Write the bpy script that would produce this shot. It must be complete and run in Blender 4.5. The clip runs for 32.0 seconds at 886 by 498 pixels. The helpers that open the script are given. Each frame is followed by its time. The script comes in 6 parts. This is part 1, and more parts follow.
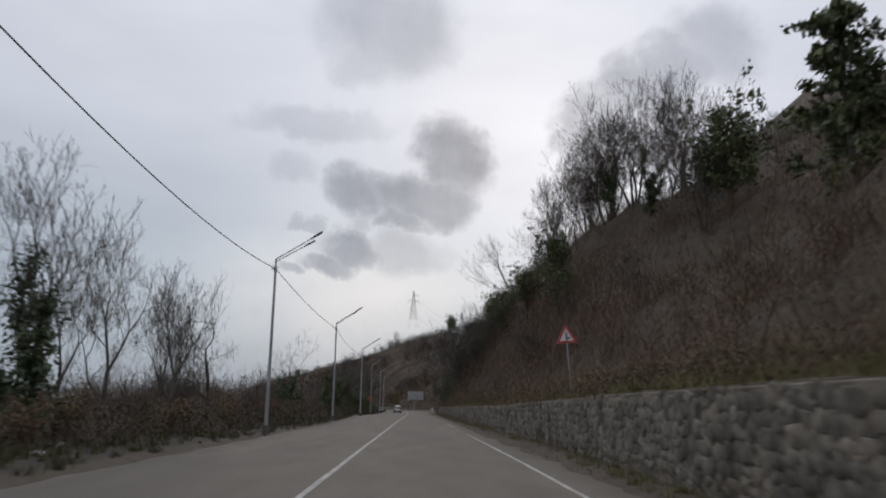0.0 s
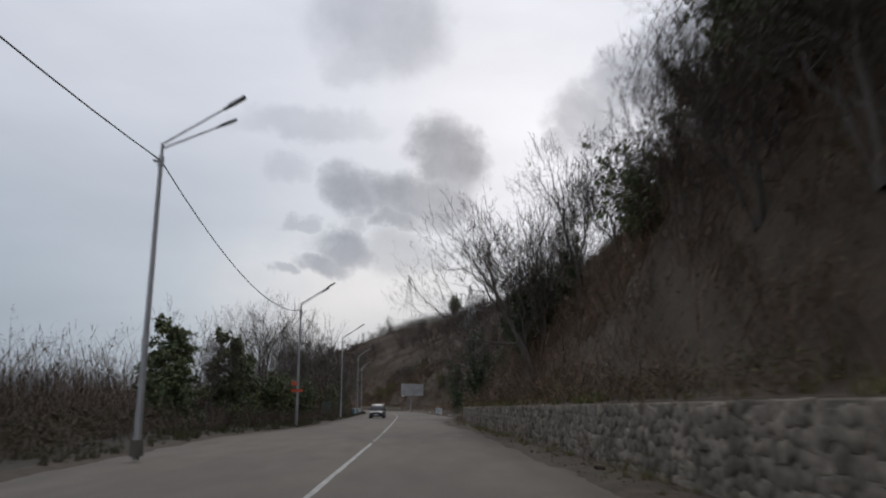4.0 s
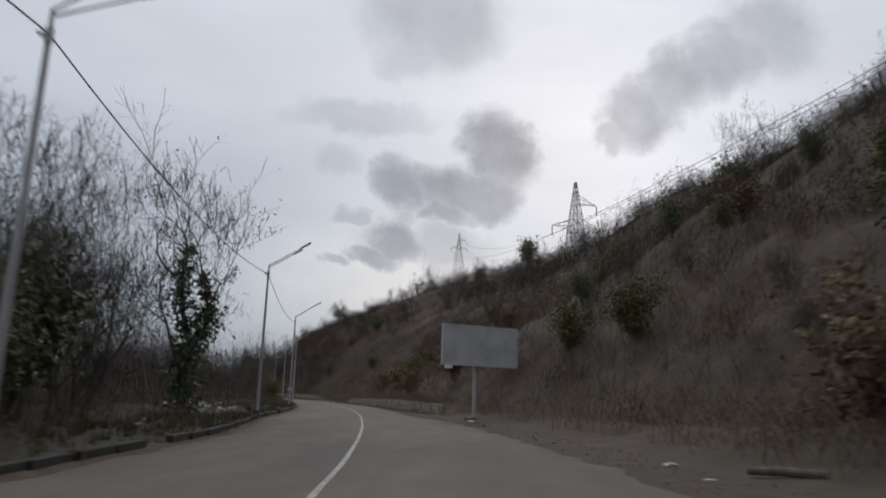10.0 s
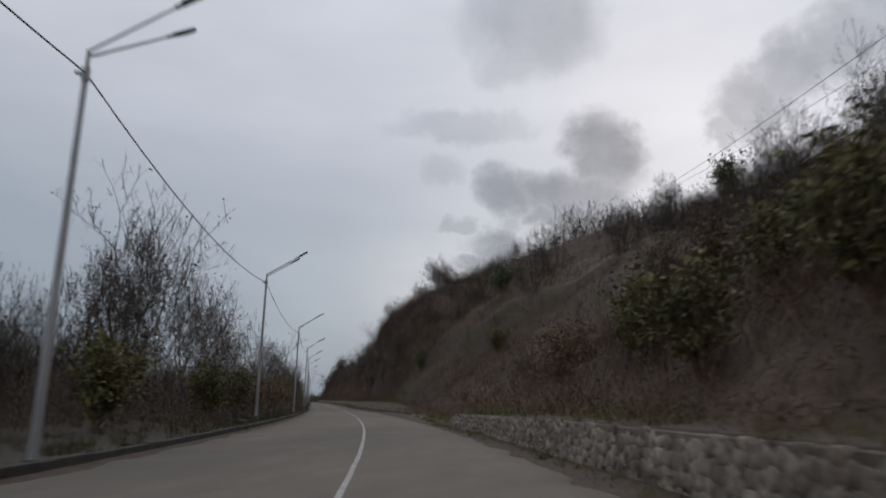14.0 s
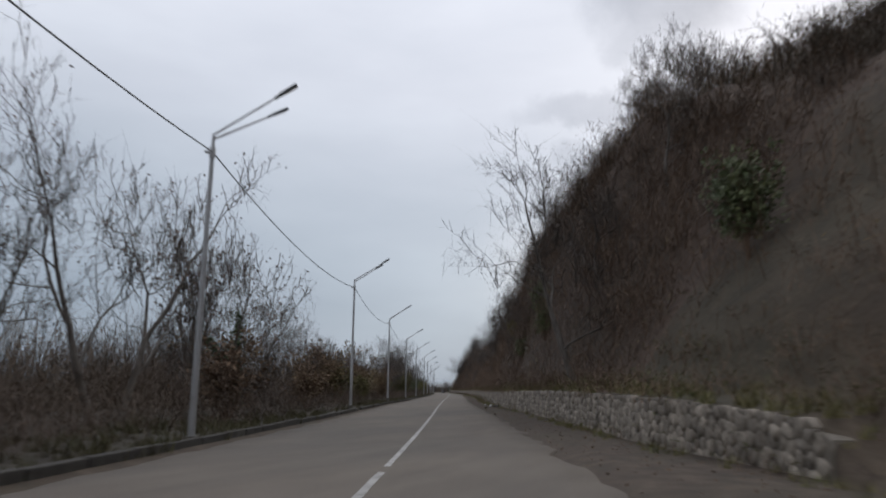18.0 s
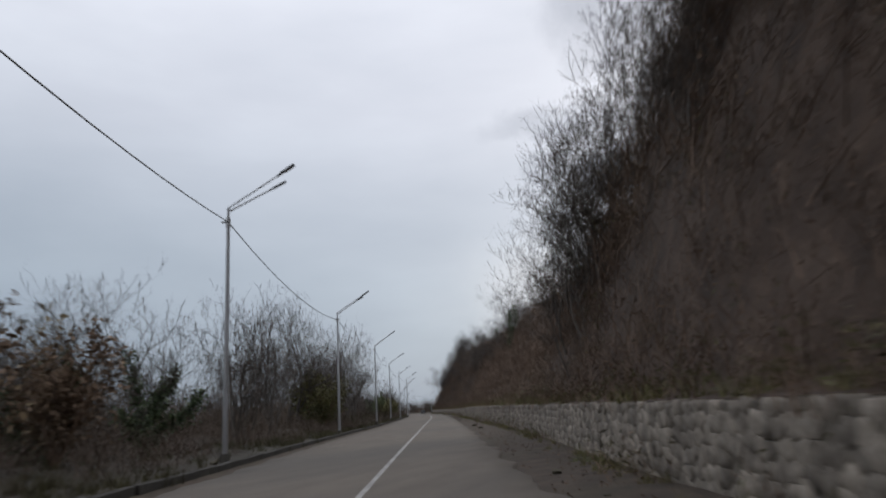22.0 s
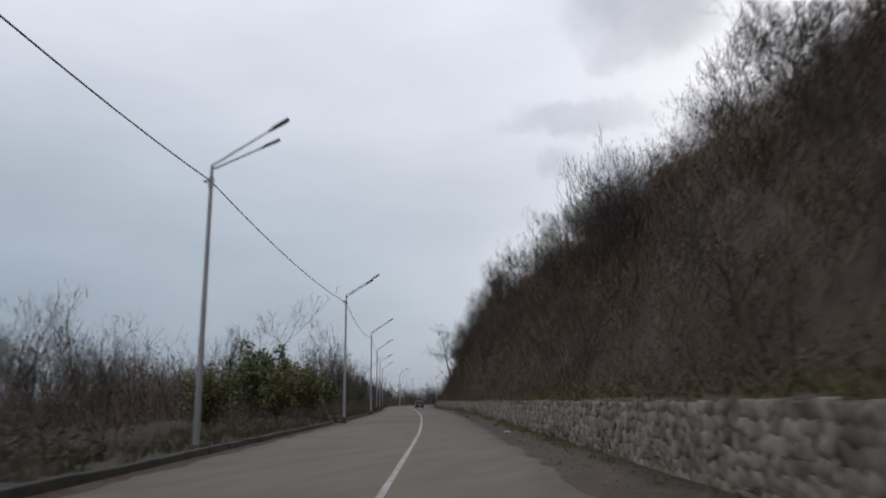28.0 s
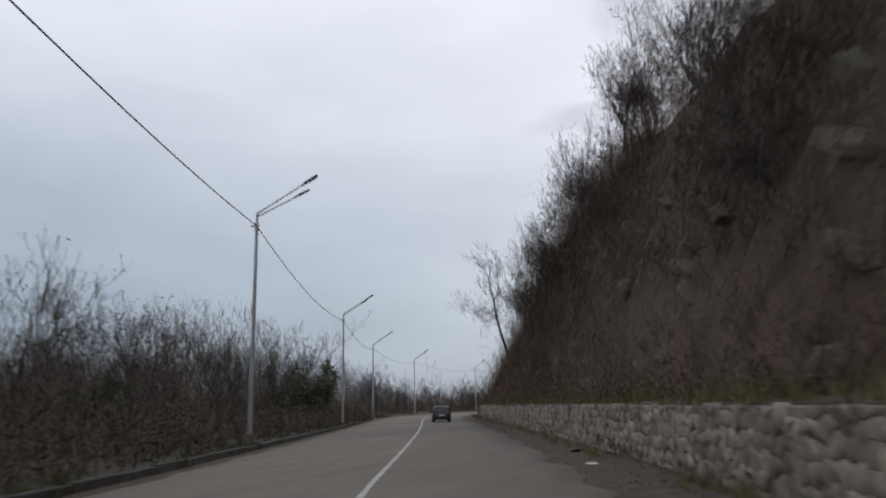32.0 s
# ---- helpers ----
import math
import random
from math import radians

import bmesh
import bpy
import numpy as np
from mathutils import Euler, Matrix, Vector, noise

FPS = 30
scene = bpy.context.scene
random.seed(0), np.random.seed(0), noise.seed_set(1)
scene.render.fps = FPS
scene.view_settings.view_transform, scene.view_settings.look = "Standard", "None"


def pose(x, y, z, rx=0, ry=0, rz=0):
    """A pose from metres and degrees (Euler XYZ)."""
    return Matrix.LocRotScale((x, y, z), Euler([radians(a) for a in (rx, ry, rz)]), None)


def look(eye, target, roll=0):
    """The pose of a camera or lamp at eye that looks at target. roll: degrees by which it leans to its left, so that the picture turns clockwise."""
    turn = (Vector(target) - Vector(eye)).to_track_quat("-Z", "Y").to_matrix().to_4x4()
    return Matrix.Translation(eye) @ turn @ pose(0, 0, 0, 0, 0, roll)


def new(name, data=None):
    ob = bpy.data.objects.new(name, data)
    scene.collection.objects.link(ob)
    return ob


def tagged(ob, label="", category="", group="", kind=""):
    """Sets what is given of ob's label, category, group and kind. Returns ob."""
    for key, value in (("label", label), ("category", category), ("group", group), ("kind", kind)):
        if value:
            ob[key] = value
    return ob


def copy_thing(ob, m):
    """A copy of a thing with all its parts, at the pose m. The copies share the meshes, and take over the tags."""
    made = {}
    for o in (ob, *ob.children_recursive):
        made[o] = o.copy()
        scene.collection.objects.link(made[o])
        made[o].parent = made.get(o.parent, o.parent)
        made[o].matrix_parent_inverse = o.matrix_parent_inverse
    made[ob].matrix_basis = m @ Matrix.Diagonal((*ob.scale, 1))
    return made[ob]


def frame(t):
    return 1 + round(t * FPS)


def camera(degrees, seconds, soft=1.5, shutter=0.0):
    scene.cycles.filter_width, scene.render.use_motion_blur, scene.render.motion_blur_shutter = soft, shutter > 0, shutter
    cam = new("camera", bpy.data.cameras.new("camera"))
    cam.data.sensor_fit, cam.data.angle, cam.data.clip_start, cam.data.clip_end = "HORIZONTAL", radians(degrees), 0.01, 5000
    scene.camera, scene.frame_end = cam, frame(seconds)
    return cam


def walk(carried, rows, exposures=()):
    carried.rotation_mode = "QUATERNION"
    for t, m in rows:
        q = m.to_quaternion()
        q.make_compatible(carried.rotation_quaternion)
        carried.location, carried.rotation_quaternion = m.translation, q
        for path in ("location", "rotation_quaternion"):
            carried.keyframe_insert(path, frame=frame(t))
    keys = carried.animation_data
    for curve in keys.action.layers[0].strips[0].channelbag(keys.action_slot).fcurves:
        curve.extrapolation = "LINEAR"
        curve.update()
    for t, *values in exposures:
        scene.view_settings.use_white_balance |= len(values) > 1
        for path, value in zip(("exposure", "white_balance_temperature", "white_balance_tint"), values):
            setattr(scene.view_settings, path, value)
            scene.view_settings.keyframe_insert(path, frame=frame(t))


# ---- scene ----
cam = camera(63.37, 32.0, soft=1.9, shutter=0.3)
PATH = [
    (0.0, pose(0.00, -0.00, 1.57, 102.39, -0.58, -2.40)),
    (0.5, pose(0.05, 10.02, 1.57, 102.51, -0.47, -2.51)),
    (1.0, pose(0.16, 20.07, 1.57, 102.54, -0.26, -2.77)),
    (1.5, pose(0.32, 30.13, 1.57, 102.61, 0.37, -2.76)),
    (2.0, pose(0.49, 40.20, 1.57, 102.34, 0.48, -2.72)),
    (2.5, pose(0.57, 50.31, 1.57, 102.35, 0.35, -2.87)),
    (3.0, pose(0.57, 60.45, 1.57, 102.37, 0.32, -2.88)),
    (3.5, pose(0.52, 70.66, 1.57, 102.35, 0.27, -2.78)),
    (4.0, pose(0.46, 80.98, 1.57, 102.28, 0.11, -2.61)),
    (4.5, pose(0.42, 91.46, 1.57, 102.11, -0.25, -2.39)),
    (5.0, pose(0.41, 102.13, 1.57, 101.82, -0.92, -2.17)),
    (5.5, pose(0.43, 112.90, 1.57, 101.71, -1.31, -1.71)),
    (6.0, pose(0.42, 123.71, 1.57, 101.50, -0.98, -1.20)),
    (6.5, pose(0.43, 134.49, 1.57, 101.29, -0.00, -1.25)),
    (7.0, pose(0.47, 145.31, 1.57, 101.11, 0.43, -1.74)),
    (7.5, pose(0.50, 156.21, 1.57, 101.26, 0.59, -1.33)),
    (8.0, pose(0.45, 167.19, 1.57, 101.63, 0.58, -0.77)),
    (8.5, pose(0.26, 178.21, 1.57, 101.56, 0.75, -1.01)),
    (9.0, pose(0.13, 189.58, 1.57, 101.84, -0.14, -0.86)),
    (9.5, pose(-0.15, 201.21, 1.57, 101.98, -0.73, -0.25)),
    (10.0, pose(-0.66, 213.11, 1.57, 101.76, -1.83, 0.91)),
    (10.5, pose(-1.54, 224.80, 1.57, 101.61, -3.11, 2.61)),
    (11.0, pose(-2.65, 236.31, 1.57, 100.25, -5.31, 6.68)),
    (11.5, pose(-3.80, 247.59, 1.57, 99.96, -6.19, 7.83)),
    (12.0, pose(-5.18, 258.76, 1.57, 101.17, -5.23, 7.60)),
    (12.5, pose(-6.82, 269.75, 1.57, 102.24, -3.38, 7.15)),
    (13.0, pose(-8.68, 280.70, 1.57, 102.11, -2.85, 8.15)),
    (13.5, pose(-10.73, 291.58, 1.57, 102.10, -2.17, 8.77)),
    (14.0, pose(-12.97, 302.46, 1.57, 102.14, -1.46, 9.66)),
    (14.5, pose(-15.35, 313.30, 1.57, 102.21, -1.00, 10.69)),
    (15.0, pose(-17.92, 324.08, 1.57, 102.26, -1.35, 11.87)),
    (15.5, pose(-20.67, 334.78, 1.57, 102.29, -1.99, 13.18)),
    (16.0, pose(-23.58, 345.39, 1.57, 102.25, -2.38, 14.61)),
    (16.5, pose(-26.67, 355.90, 1.57, 102.13, -1.99, 16.15)),
    (17.0, pose(-29.94, 366.29, 1.57, 101.90, -0.29, 17.79)),
    (17.5, pose(-33.34, 376.60, 1.57, 101.48, -0.87, 19.09)),
    (18.0, pose(-36.81, 386.92, 1.57, 101.12, -0.58, 20.73)),
    (18.5, pose(-40.36, 397.06, 1.57, 100.79, -0.10, 21.61)),
    (19.0, pose(-43.93, 407.07, 1.57, 100.60, 0.61, 21.86)),
    (19.5, pose(-47.54, 416.94, 1.57, 100.54, 1.15, 21.79)),
    (20.0, pose(-51.17, 426.86, 1.57, 100.62, 2.07, 20.87)),
    (20.5, pose(-54.81, 436.81, 1.57, 101.04, 3.13, 20.16)),
    (21.0, pose(-58.46, 446.91, 1.57, 101.37, 3.13, 19.79)),
    (21.5, pose(-62.10, 457.01, 1.57, 101.86, 2.98, 19.57)),
    (22.0, pose(-65.77, 467.10, 1.57, 102.56, 2.93, 19.43)),
    (22.5, pose(-69.48, 477.20, 1.57, 102.91, 2.43, 19.33)),
    (23.0, pose(-73.20, 487.26, 1.57, 103.03, 2.28, 19.78)),
    (23.5, pose(-76.96, 497.17, 1.57, 103.11, 1.43, 20.12)),
    (24.0, pose(-80.65, 507.08, 1.57, 102.37, 1.22, 20.16)),
    (24.5, pose(-84.30, 517.06, 1.57, 102.08, 0.78, 20.04)),
    (25.0, pose(-87.91, 527.05, 1.57, 102.30, 1.02, 19.98)),
    (25.5, pose(-91.44, 537.00, 1.57, 102.12, 0.83, 19.86)),
    (26.0, pose(-94.97, 546.96, 1.57, 102.03, 0.69, 20.24)),
    (26.5, pose(-98.55, 556.99, 1.57, 101.98, 0.58, 20.36)),
    (27.0, pose(-102.16, 567.16, 1.57, 101.94, 0.54, 20.32)),
    (27.5, pose(-105.80, 577.41, 1.57, 101.91, 0.55, 20.19)),
    (28.0, pose(-109.49, 587.70, 1.57, 101.91, 0.54, 20.00)),
    (28.5, pose(-113.19, 597.99, 1.57, 101.95, 0.49, 19.82)),
    (29.0, pose(-116.91, 608.24, 1.57, 102.05, 0.34, 19.70)),
    (29.5, pose(-120.64, 618.30, 1.57, 102.09, 0.29, 20.10)),
    (30.0, pose(-124.36, 628.13, 1.57, 102.18, 0.54, 20.57)),
    (30.5, pose(-128.10, 637.74, 1.57, 102.56, 0.62, 21.26)),
    (31.0, pose(-131.84, 647.27, 1.57, 102.36, 0.41, 21.69)),
    (31.5, pose(-135.61, 656.77, 1.57, 102.33, 0.76, 22.41)),
    (32.0, pose(-139.41, 666.24, 1.57, 102.26, 1.23, 22.92)),
]
EXPOSURES = [(0, 0.3), (2, 0.2), (5, 0.36), (7, 0.38), (9, 0.34), (10.5, 0.22), (14.5, 0.14), (16.5, 0.2), (18, 0.52), (20, 0.6), (22, 0.48), (24, 0.34), (26, 0.37), (29, 0.52), (32, 0.55)]
walk(cam, PATH, EXPOSURES)
SKY_LOW, SKY_MID, SKY_UP, SKY_TOP, SKY_LEFT = (0.29, 0.335, 0.39), (0.43, 0.475, 0.535), (0.56, 0.585, 0.65), (0.65, 0.675, 0.74), (0.235, 0.285, 0.345)
SKY_GAIN = 1.0

# ---- sky, sun ----
world = bpy.data.worlds.new("overcast_sky")
scene.world = world
world.use_nodes = True
WT = world.node_tree
WT.nodes.clear()


def wnode(kind, **kw):
    n = WT.nodes.new(kind)
    for k, v in kw.items():
        if k == "op":
            n.operation = v
        elif k == "ins":
            for i, val in v.items():
                n.inputs[i].default_value = val
    return n


def wmath(op, a, b=None, c=None, clamp=False):
    n = WT.nodes.new("ShaderNodeMath")
    n.operation, n.use_clamp = op, clamp
    for i, v in enumerate((a, b, c)):
        if v is None:
            continue
        if isinstance(v, (int, float)):
            n.inputs[i].default_value = v
        else:
            WT.links.new(v, n.inputs[i])
    return n.outputs[0]


def wramp(fac, stops):
    n = WT.nodes.new("ShaderNodeValToRGB")
    while len(n.color_ramp.elements) < len(stops):
        n.color_ramp.elements.new(0.5)
    for e, (p, c) in zip(n.color_ramp.elements, stops):
        e.position, e.color = p, (*c, 1)
    WT.links.new(fac, n.inputs[0])
    return n.outputs[0]


def wmix(fac, a, b, blend="MIX"):
    n = WT.nodes.new("ShaderNodeMix")
    n.data_type, n.blend_type = "RGBA", blend
    for s, v in ((n.inputs[0], fac), (n.inputs[6], a), (n.inputs[7], b)):
        if isinstance(v, (int, float)):
            s.default_value = v
        elif isinstance(v, tuple):
            s.default_value = (*v, 1)
        else:
            WT.links.new(v, s)
    return n.outputs[2]


coord = WT.nodes.new("ShaderNodeTexCoord")
sep = WT.nodes.new("ShaderNodeSeparateXYZ")
WT.links.new(coord.outputs["Generated"], sep.inputs[0])
# bearing to the left of the y axis and height above the horizon, in degrees
wob = wnode("ShaderNodeTexNoise", ins={"Scale": 9.0, "Detail": 8.0, "Roughness": 0.62})
WT.links.new(coord.outputs["Generated"], wob.inputs["Vector"])
wobs = WT.nodes.new("ShaderNodeSeparateColor")
WT.links.new(wob.outputs["Color"], wobs.inputs[0])
AZ0 = wmath("MULTIPLY", wmath("ARCTAN2", wmath("MULTIPLY", sep.outputs[0], -1.0), sep.outputs[1]), 57.2958)
EL0 = wmath("MULTIPLY", wmath("ARCSINE", sep.outputs[2]), 57.2958)
AZ = wmath("ADD", AZ0, wmath("MULTIPLY", wmath("SUBTRACT", wobs.outputs[0], 0.5), 7.5))
EL = wmath("ADD", EL0, wmath("MULTIPLY", wmath("SUBTRACT", wobs.outputs[1], 0.5), 6.0))

nishita = WT.nodes.new("ShaderNodeTexSky")
nishita.sky_type, nishita.sun_disc = "NISHITA", False
nishita.sun_elevation, nishita.sun_rotation = radians(24), radians(8)
nishita.air_density, nishita.dust_density = 1.2, 2.0
sky_part = wmix(1.0, nishita.outputs[0], (0.05, 0.05, 0.05), "MULTIPLY")

# layer of high grey cloud: bluish and darker low down and to the left, paler overhead and to the right
el01 = wmath("DIVIDE", EL0, 90.0, clamp=True)
veil = wramp(el01, [(0.0, SKY_LOW), (0.11, SKY_MID), (0.25, SKY_UP), (0.42, SKY_TOP), (0.7, SKY_TOP), (1.0, SKY_TOP)])
left = wmath("DIVIDE", wmath("ADD", AZ0, -4.0), 46.0, clamp=True)
low = wmath("SUBTRACT", 1.0, wmath("DIVIDE", wmath("ADD", EL0, -6.0), 26.0, clamp=True))
veil = wmix(wmath("MULTIPLY", wmath("MULTIPLY", left, low), 0.85), veil, SKY_LEFT)


def glow(az, el, ra, re):
    a = wmath("DIVIDE", wmath("SUBTRACT", AZ, az), ra)
    e = wmath("DIVIDE", wmath("SUBTRACT", EL, el), re)
    d = wmath("ADD", wmath("MULTIPLY", a, a), wmath("MULTIPLY", e, e))
    return wmath("POWER", 2.718, wmath("MULTIPLY", d, -1.0))


veil = wmix(wmath("MULTIPLY", glow(4.5, 8.5, 9.0, 4.0), 0.55), veil, (0.80, 0.76, 0.74))
veil = wmix(wmath("MULTIPLY", glow(-14.0, 20.0, 13.0, 12.0), 0.45), veil, (0.86, 0.86, 0.93))
streak = wnode("ShaderNodeTexNoise", ins={"Scale": 2.2, "Detail": 6.0, "Roughness": 0.5})
stretch = wnode("ShaderNodeMapping")
stretch.inputs["Scale"].default_value = (1.0, 1.0, 3.2)
WT.links.new(coord.outputs["Generated"], stretch.inputs[0])
WT.links.new(stretch.outputs[0], streak.inputs["Vector"])
veil = wmix(1.0, veil, wramp(streak.outputs[0], [(0.3, (0.86, 0.87, 0.89)), (0.5, (0.96, 0.96, 0.97)), (0.7, (1.07, 1.07, 1.07))]), "MULTIPLY")


def wsmooth(v):
    return wmath("MULTIPLY", wmath("MULTIPLY", v, v), wmath("SUBTRACT", 3.0, wmath("MULTIPLY", v, 2.0)))


def puff(total, az, el, ra, re, depth):
    a = wmath("DIVIDE", wmath("SUBTRACT", AZ, az), ra)
    e = wmath("DIVIDE", wmath("SUBTRACT", EL, el), re)
    d = wmath("ADD", wmath("MULTIPLY", a, a), wmath("MULTIPLY", e, e))
    m = wmath("MULTIPLY", wsmooth(wmath("DIVIDE", wmath("SUBTRACT", 1.95, d), 1.85, clamp=True)), depth)
    m = wmath("MINIMUM", m, depth)
    return m if total is None else wmath("MAXIMUM", total, m)


CLOUDS = [
    (-3.0, 19.6, 2.7, 2.7, 0.85), (-4.6, 20.9, 1.4, 1.1, 0.6), (0.1, 16.5, 4.0, 2.0, 0.85), (4.6, 16.2, 2.4, 2.1, 0.8),
    (1.0, 14.4, 2.3, 0.9, 0.75), (-2.5, 16.1, 2.3, 1.7, 0.8), (5.4, 12.1, 2.9, 1.3, 0.75), (7.6, 10.8, 2.0, 0.9, 0.7),
    (0.9, 11.8, 2.8, 1.9, 0.42), (10.6, 10.0, 0.9, 0.5, 0.5), (2.6, 29.2, 5.9, 3.4, 0.5), (8.3, 21.8, 5.2, 1.4, 0.36),
    (9.7, 18.2, 2.2, 1.1, 0.25), (4.4, 26.8, 2.9, 1.9, 0.35), (-14.5, 22.1, 3.0, 2.4, 0.7), (-17.2, 24.1, 2.5, 2.4, 0.65),
    (-20.9, 25.0, 3.4, 2.4, 0.6), (-24.2, 26.5, 3.4, 3.2, 0.5), (-12.3, 20.5, 1.5, 1.1, 0.6), (4.5, 13.7, 1.2, 0.5, 0.4),
    (9.1, 13.5, 1.1, 0.5, 0.4),
]
shade = None
for row in CLOUDS:
    shade = puff(shade, *row)
shade = wmath("MULTIPLY", shade, wmath("ADD", 0.4, wmath("MULTIPLY", wobs.outputs[2], 1.3)), clamp=True)
cloudy = wmix(shade, veil, (0.205, 0.23, 0.285))
both = wmix(0.94, sky_part, cloudy)
under = wmath("GREATER_THAN", sep.outputs[2], -0.02)
both = wmix(under, (0.10, 0.11, 0.12), both)
back = WT.nodes.new("ShaderNodeBackground")
back.inputs[1].default_value = SKY_GAIN
WT.links.new(both, back.inputs[0])
out = WT.nodes.new("ShaderNodeOutputWorld")
WT.links.new(back.outputs[0], out.inputs[0])

sun = bpy.data.lights.new("sun", "SUN")
sun.energy, sun.angle, sun.color = 0.55, radians(25), (1.0, 0.96, 0.9)
new("sun", sun).matrix_world = look((30, 400, 300), (0, 100, 0))

# ---- materials ----
def mat(name, stops, scale=4.0, detail=6.0, rough=0.85, metal=0.0, bump=0.0, bscale=30.0, island=0.0, rand=0.0,
        stain=None, sscale=0.4, stretch=(1, 1, 1), transl=0.0):
    """stops: colours along a noise; island or rand: spread of brightness from piece to piece; stain: (colour, amount) at a larger scale."""
    m = bpy.data.materials.new(name)
    m.use_nodes = True
    t = m.node_tree
    b = t.nodes["Principled BSDF"]
    b.inputs["Roughness"].default_value, b.inputs["Metallic"].default_value = rough, metal
    tc = t.nodes.new("ShaderNodeTexCoord")
    geo = t.nodes.new("ShaderNodeNewGeometry")
    mp = t.nodes.new("ShaderNodeMapping")
    mp.inputs["Scale"].default_value = stretch
    t.links.new(geo.outputs["Position"], mp.inputs[0])
    n = t.nodes.new("ShaderNodeTexNoise")
    n.inputs["Scale"].default_value, n.inputs["Detail"].default_value = scale, detail
    t.links.new(mp.outputs[0], n.inputs["Vector"])
    r = t.nodes.new("ShaderNodeValToRGB")
    while len(r.color_ramp.elements) < len(stops):
        r.color_ramp.elements.new(0.5)
    for i, (e, c) in enumerate(zip(r.color_ramp.elements, stops)):
        e.position, e.color = 0.28 + 0.44 * i / max(1, len(stops) - 1), (*c, 1)
    t.links.new(n.outputs[0], r.inputs[0])
    col = r.outputs[0]

    def mix(fac, a, c, blend="MIX"):
        x = t.nodes.new("ShaderNodeMix")
        x.data_type, x.blend_type = "RGBA", blend
        for s, v in ((x.inputs[0], fac), (x.inputs[6], a), (x.inputs[7], c)):
            if isinstance(v, (int, float)):
                s.default_value = v
            elif isinstance(v, tuple):
                s.default_value = (*v, 1)
            else:
                t.links.new(v, s)
        return x.outputs[2]

    if stain:
        n2 = t.nodes.new("ShaderNodeTexNoise")
        n2.inputs["Scale"].default_value, n2.inputs["Detail"].default_value = sscale, 7.0
        t.links.new(mp.outputs[0], n2.inputs["Vector"])
        r2 = t.nodes.new("ShaderNodeMapRange")
        r2.inputs[1].default_value, r2.inputs[2].default_value, r2.inputs[4].default_value = 0.45, 0.68, stain[1]
        t.links.new(n2.outputs[0], r2.inputs[0])
        col = mix(r2.outputs[0], col, stain[0])
    for amount, source in ((island, geo.outputs["Random Per Island"]), (rand, None)):
        if not amount:
            continue
        if source is None:
            source = t.nodes.new("ShaderNodeObjectInfo").outputs["Random"]
        r3 = t.nodes.new("ShaderNodeMapRange")
        r3.inputs[3].default_value, r3.inputs[4].default_value = 1 - amount, 1 + amount
        t.links.new(source, r3.inputs[0])
        comb = t.nodes.new("ShaderNodeCombineColor")
        for i in range(3):
            t.links.new(r3.outputs[0], comb.inputs[i])
        col = mix(1.0, col, comb.outputs[0], "MULTIPLY")
    t.links.new(col, b.inputs["Base Color"])
    if bump:
        n3 = t.nodes.new("ShaderNodeTexNoise")
        n3.inputs["Scale"].default_value, n3.inputs["Detail"].default_value = bscale, 6.0
        t.links.new(geo.outputs["Position"], n3.inputs["Vector"])
        bp = t.nodes.new("ShaderNodeBump")
        bp.inputs["Strength"].default_value, bp.inputs["Distance"].default_value = bump, 0.03
        t.links.new(n3.outputs[0], bp.inputs["Height"])
        t.links.new(bp.outputs[0], b.inputs["Normal"])
    return m


M_ASPHALT = mat("worn_asphalt", [(0.09126, 0.07599, 0.06229), (0.1109, 0.09274, 0.07625), (0.1282, 0.1084, 0.0897)], 1.1, 9, 0.82, bump=0.35, bscale=70,
                stain=((0.06, 0.0555, 0.051), 0.6), sscale=0.16, stretch=(1, 0.25, 1))
M_ASPHALT.node_tree.nodes["Principled BSDF"].inputs["Specular IOR Level"].default_value = 0.3
M_PAINT = mat("worn_road_paint", [(0.15, 0.145, 0.135), (0.29, 0.285, 0.27), (0.36, 0.35, 0.335)], 5, 8, 0.7, stain=((0.15, 0.145, 0.14), 0.6), sscale=0.9)
M_DIRT = mat("roadside_dirt", [(0.02356, 0.01488, 0.0093), (0.0434, 0.02852, 0.0186), (0.0713, 0.05146, 0.03534)], 1.7, 10, 0.95, bump=0.7, bscale=14,
             stain=((0.04, 0.034, 0.018), 0.55), sscale=0.22)
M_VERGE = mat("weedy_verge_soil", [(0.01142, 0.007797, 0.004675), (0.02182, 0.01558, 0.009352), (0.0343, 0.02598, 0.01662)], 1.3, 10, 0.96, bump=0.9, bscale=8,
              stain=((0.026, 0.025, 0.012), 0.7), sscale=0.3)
M_LITTER = mat("fallen_leaves", [(0.085, 0.052, 0.032), (0.13, 0.085, 0.052), (0.17, 0.12, 0.075)], 3, 4, 0.9, island=0.35)
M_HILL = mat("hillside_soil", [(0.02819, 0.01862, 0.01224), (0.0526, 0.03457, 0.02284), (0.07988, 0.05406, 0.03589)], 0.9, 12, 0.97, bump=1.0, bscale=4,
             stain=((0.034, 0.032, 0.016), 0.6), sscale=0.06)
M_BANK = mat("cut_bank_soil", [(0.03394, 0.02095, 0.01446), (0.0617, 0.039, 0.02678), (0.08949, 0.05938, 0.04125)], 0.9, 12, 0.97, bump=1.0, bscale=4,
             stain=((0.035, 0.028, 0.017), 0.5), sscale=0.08)
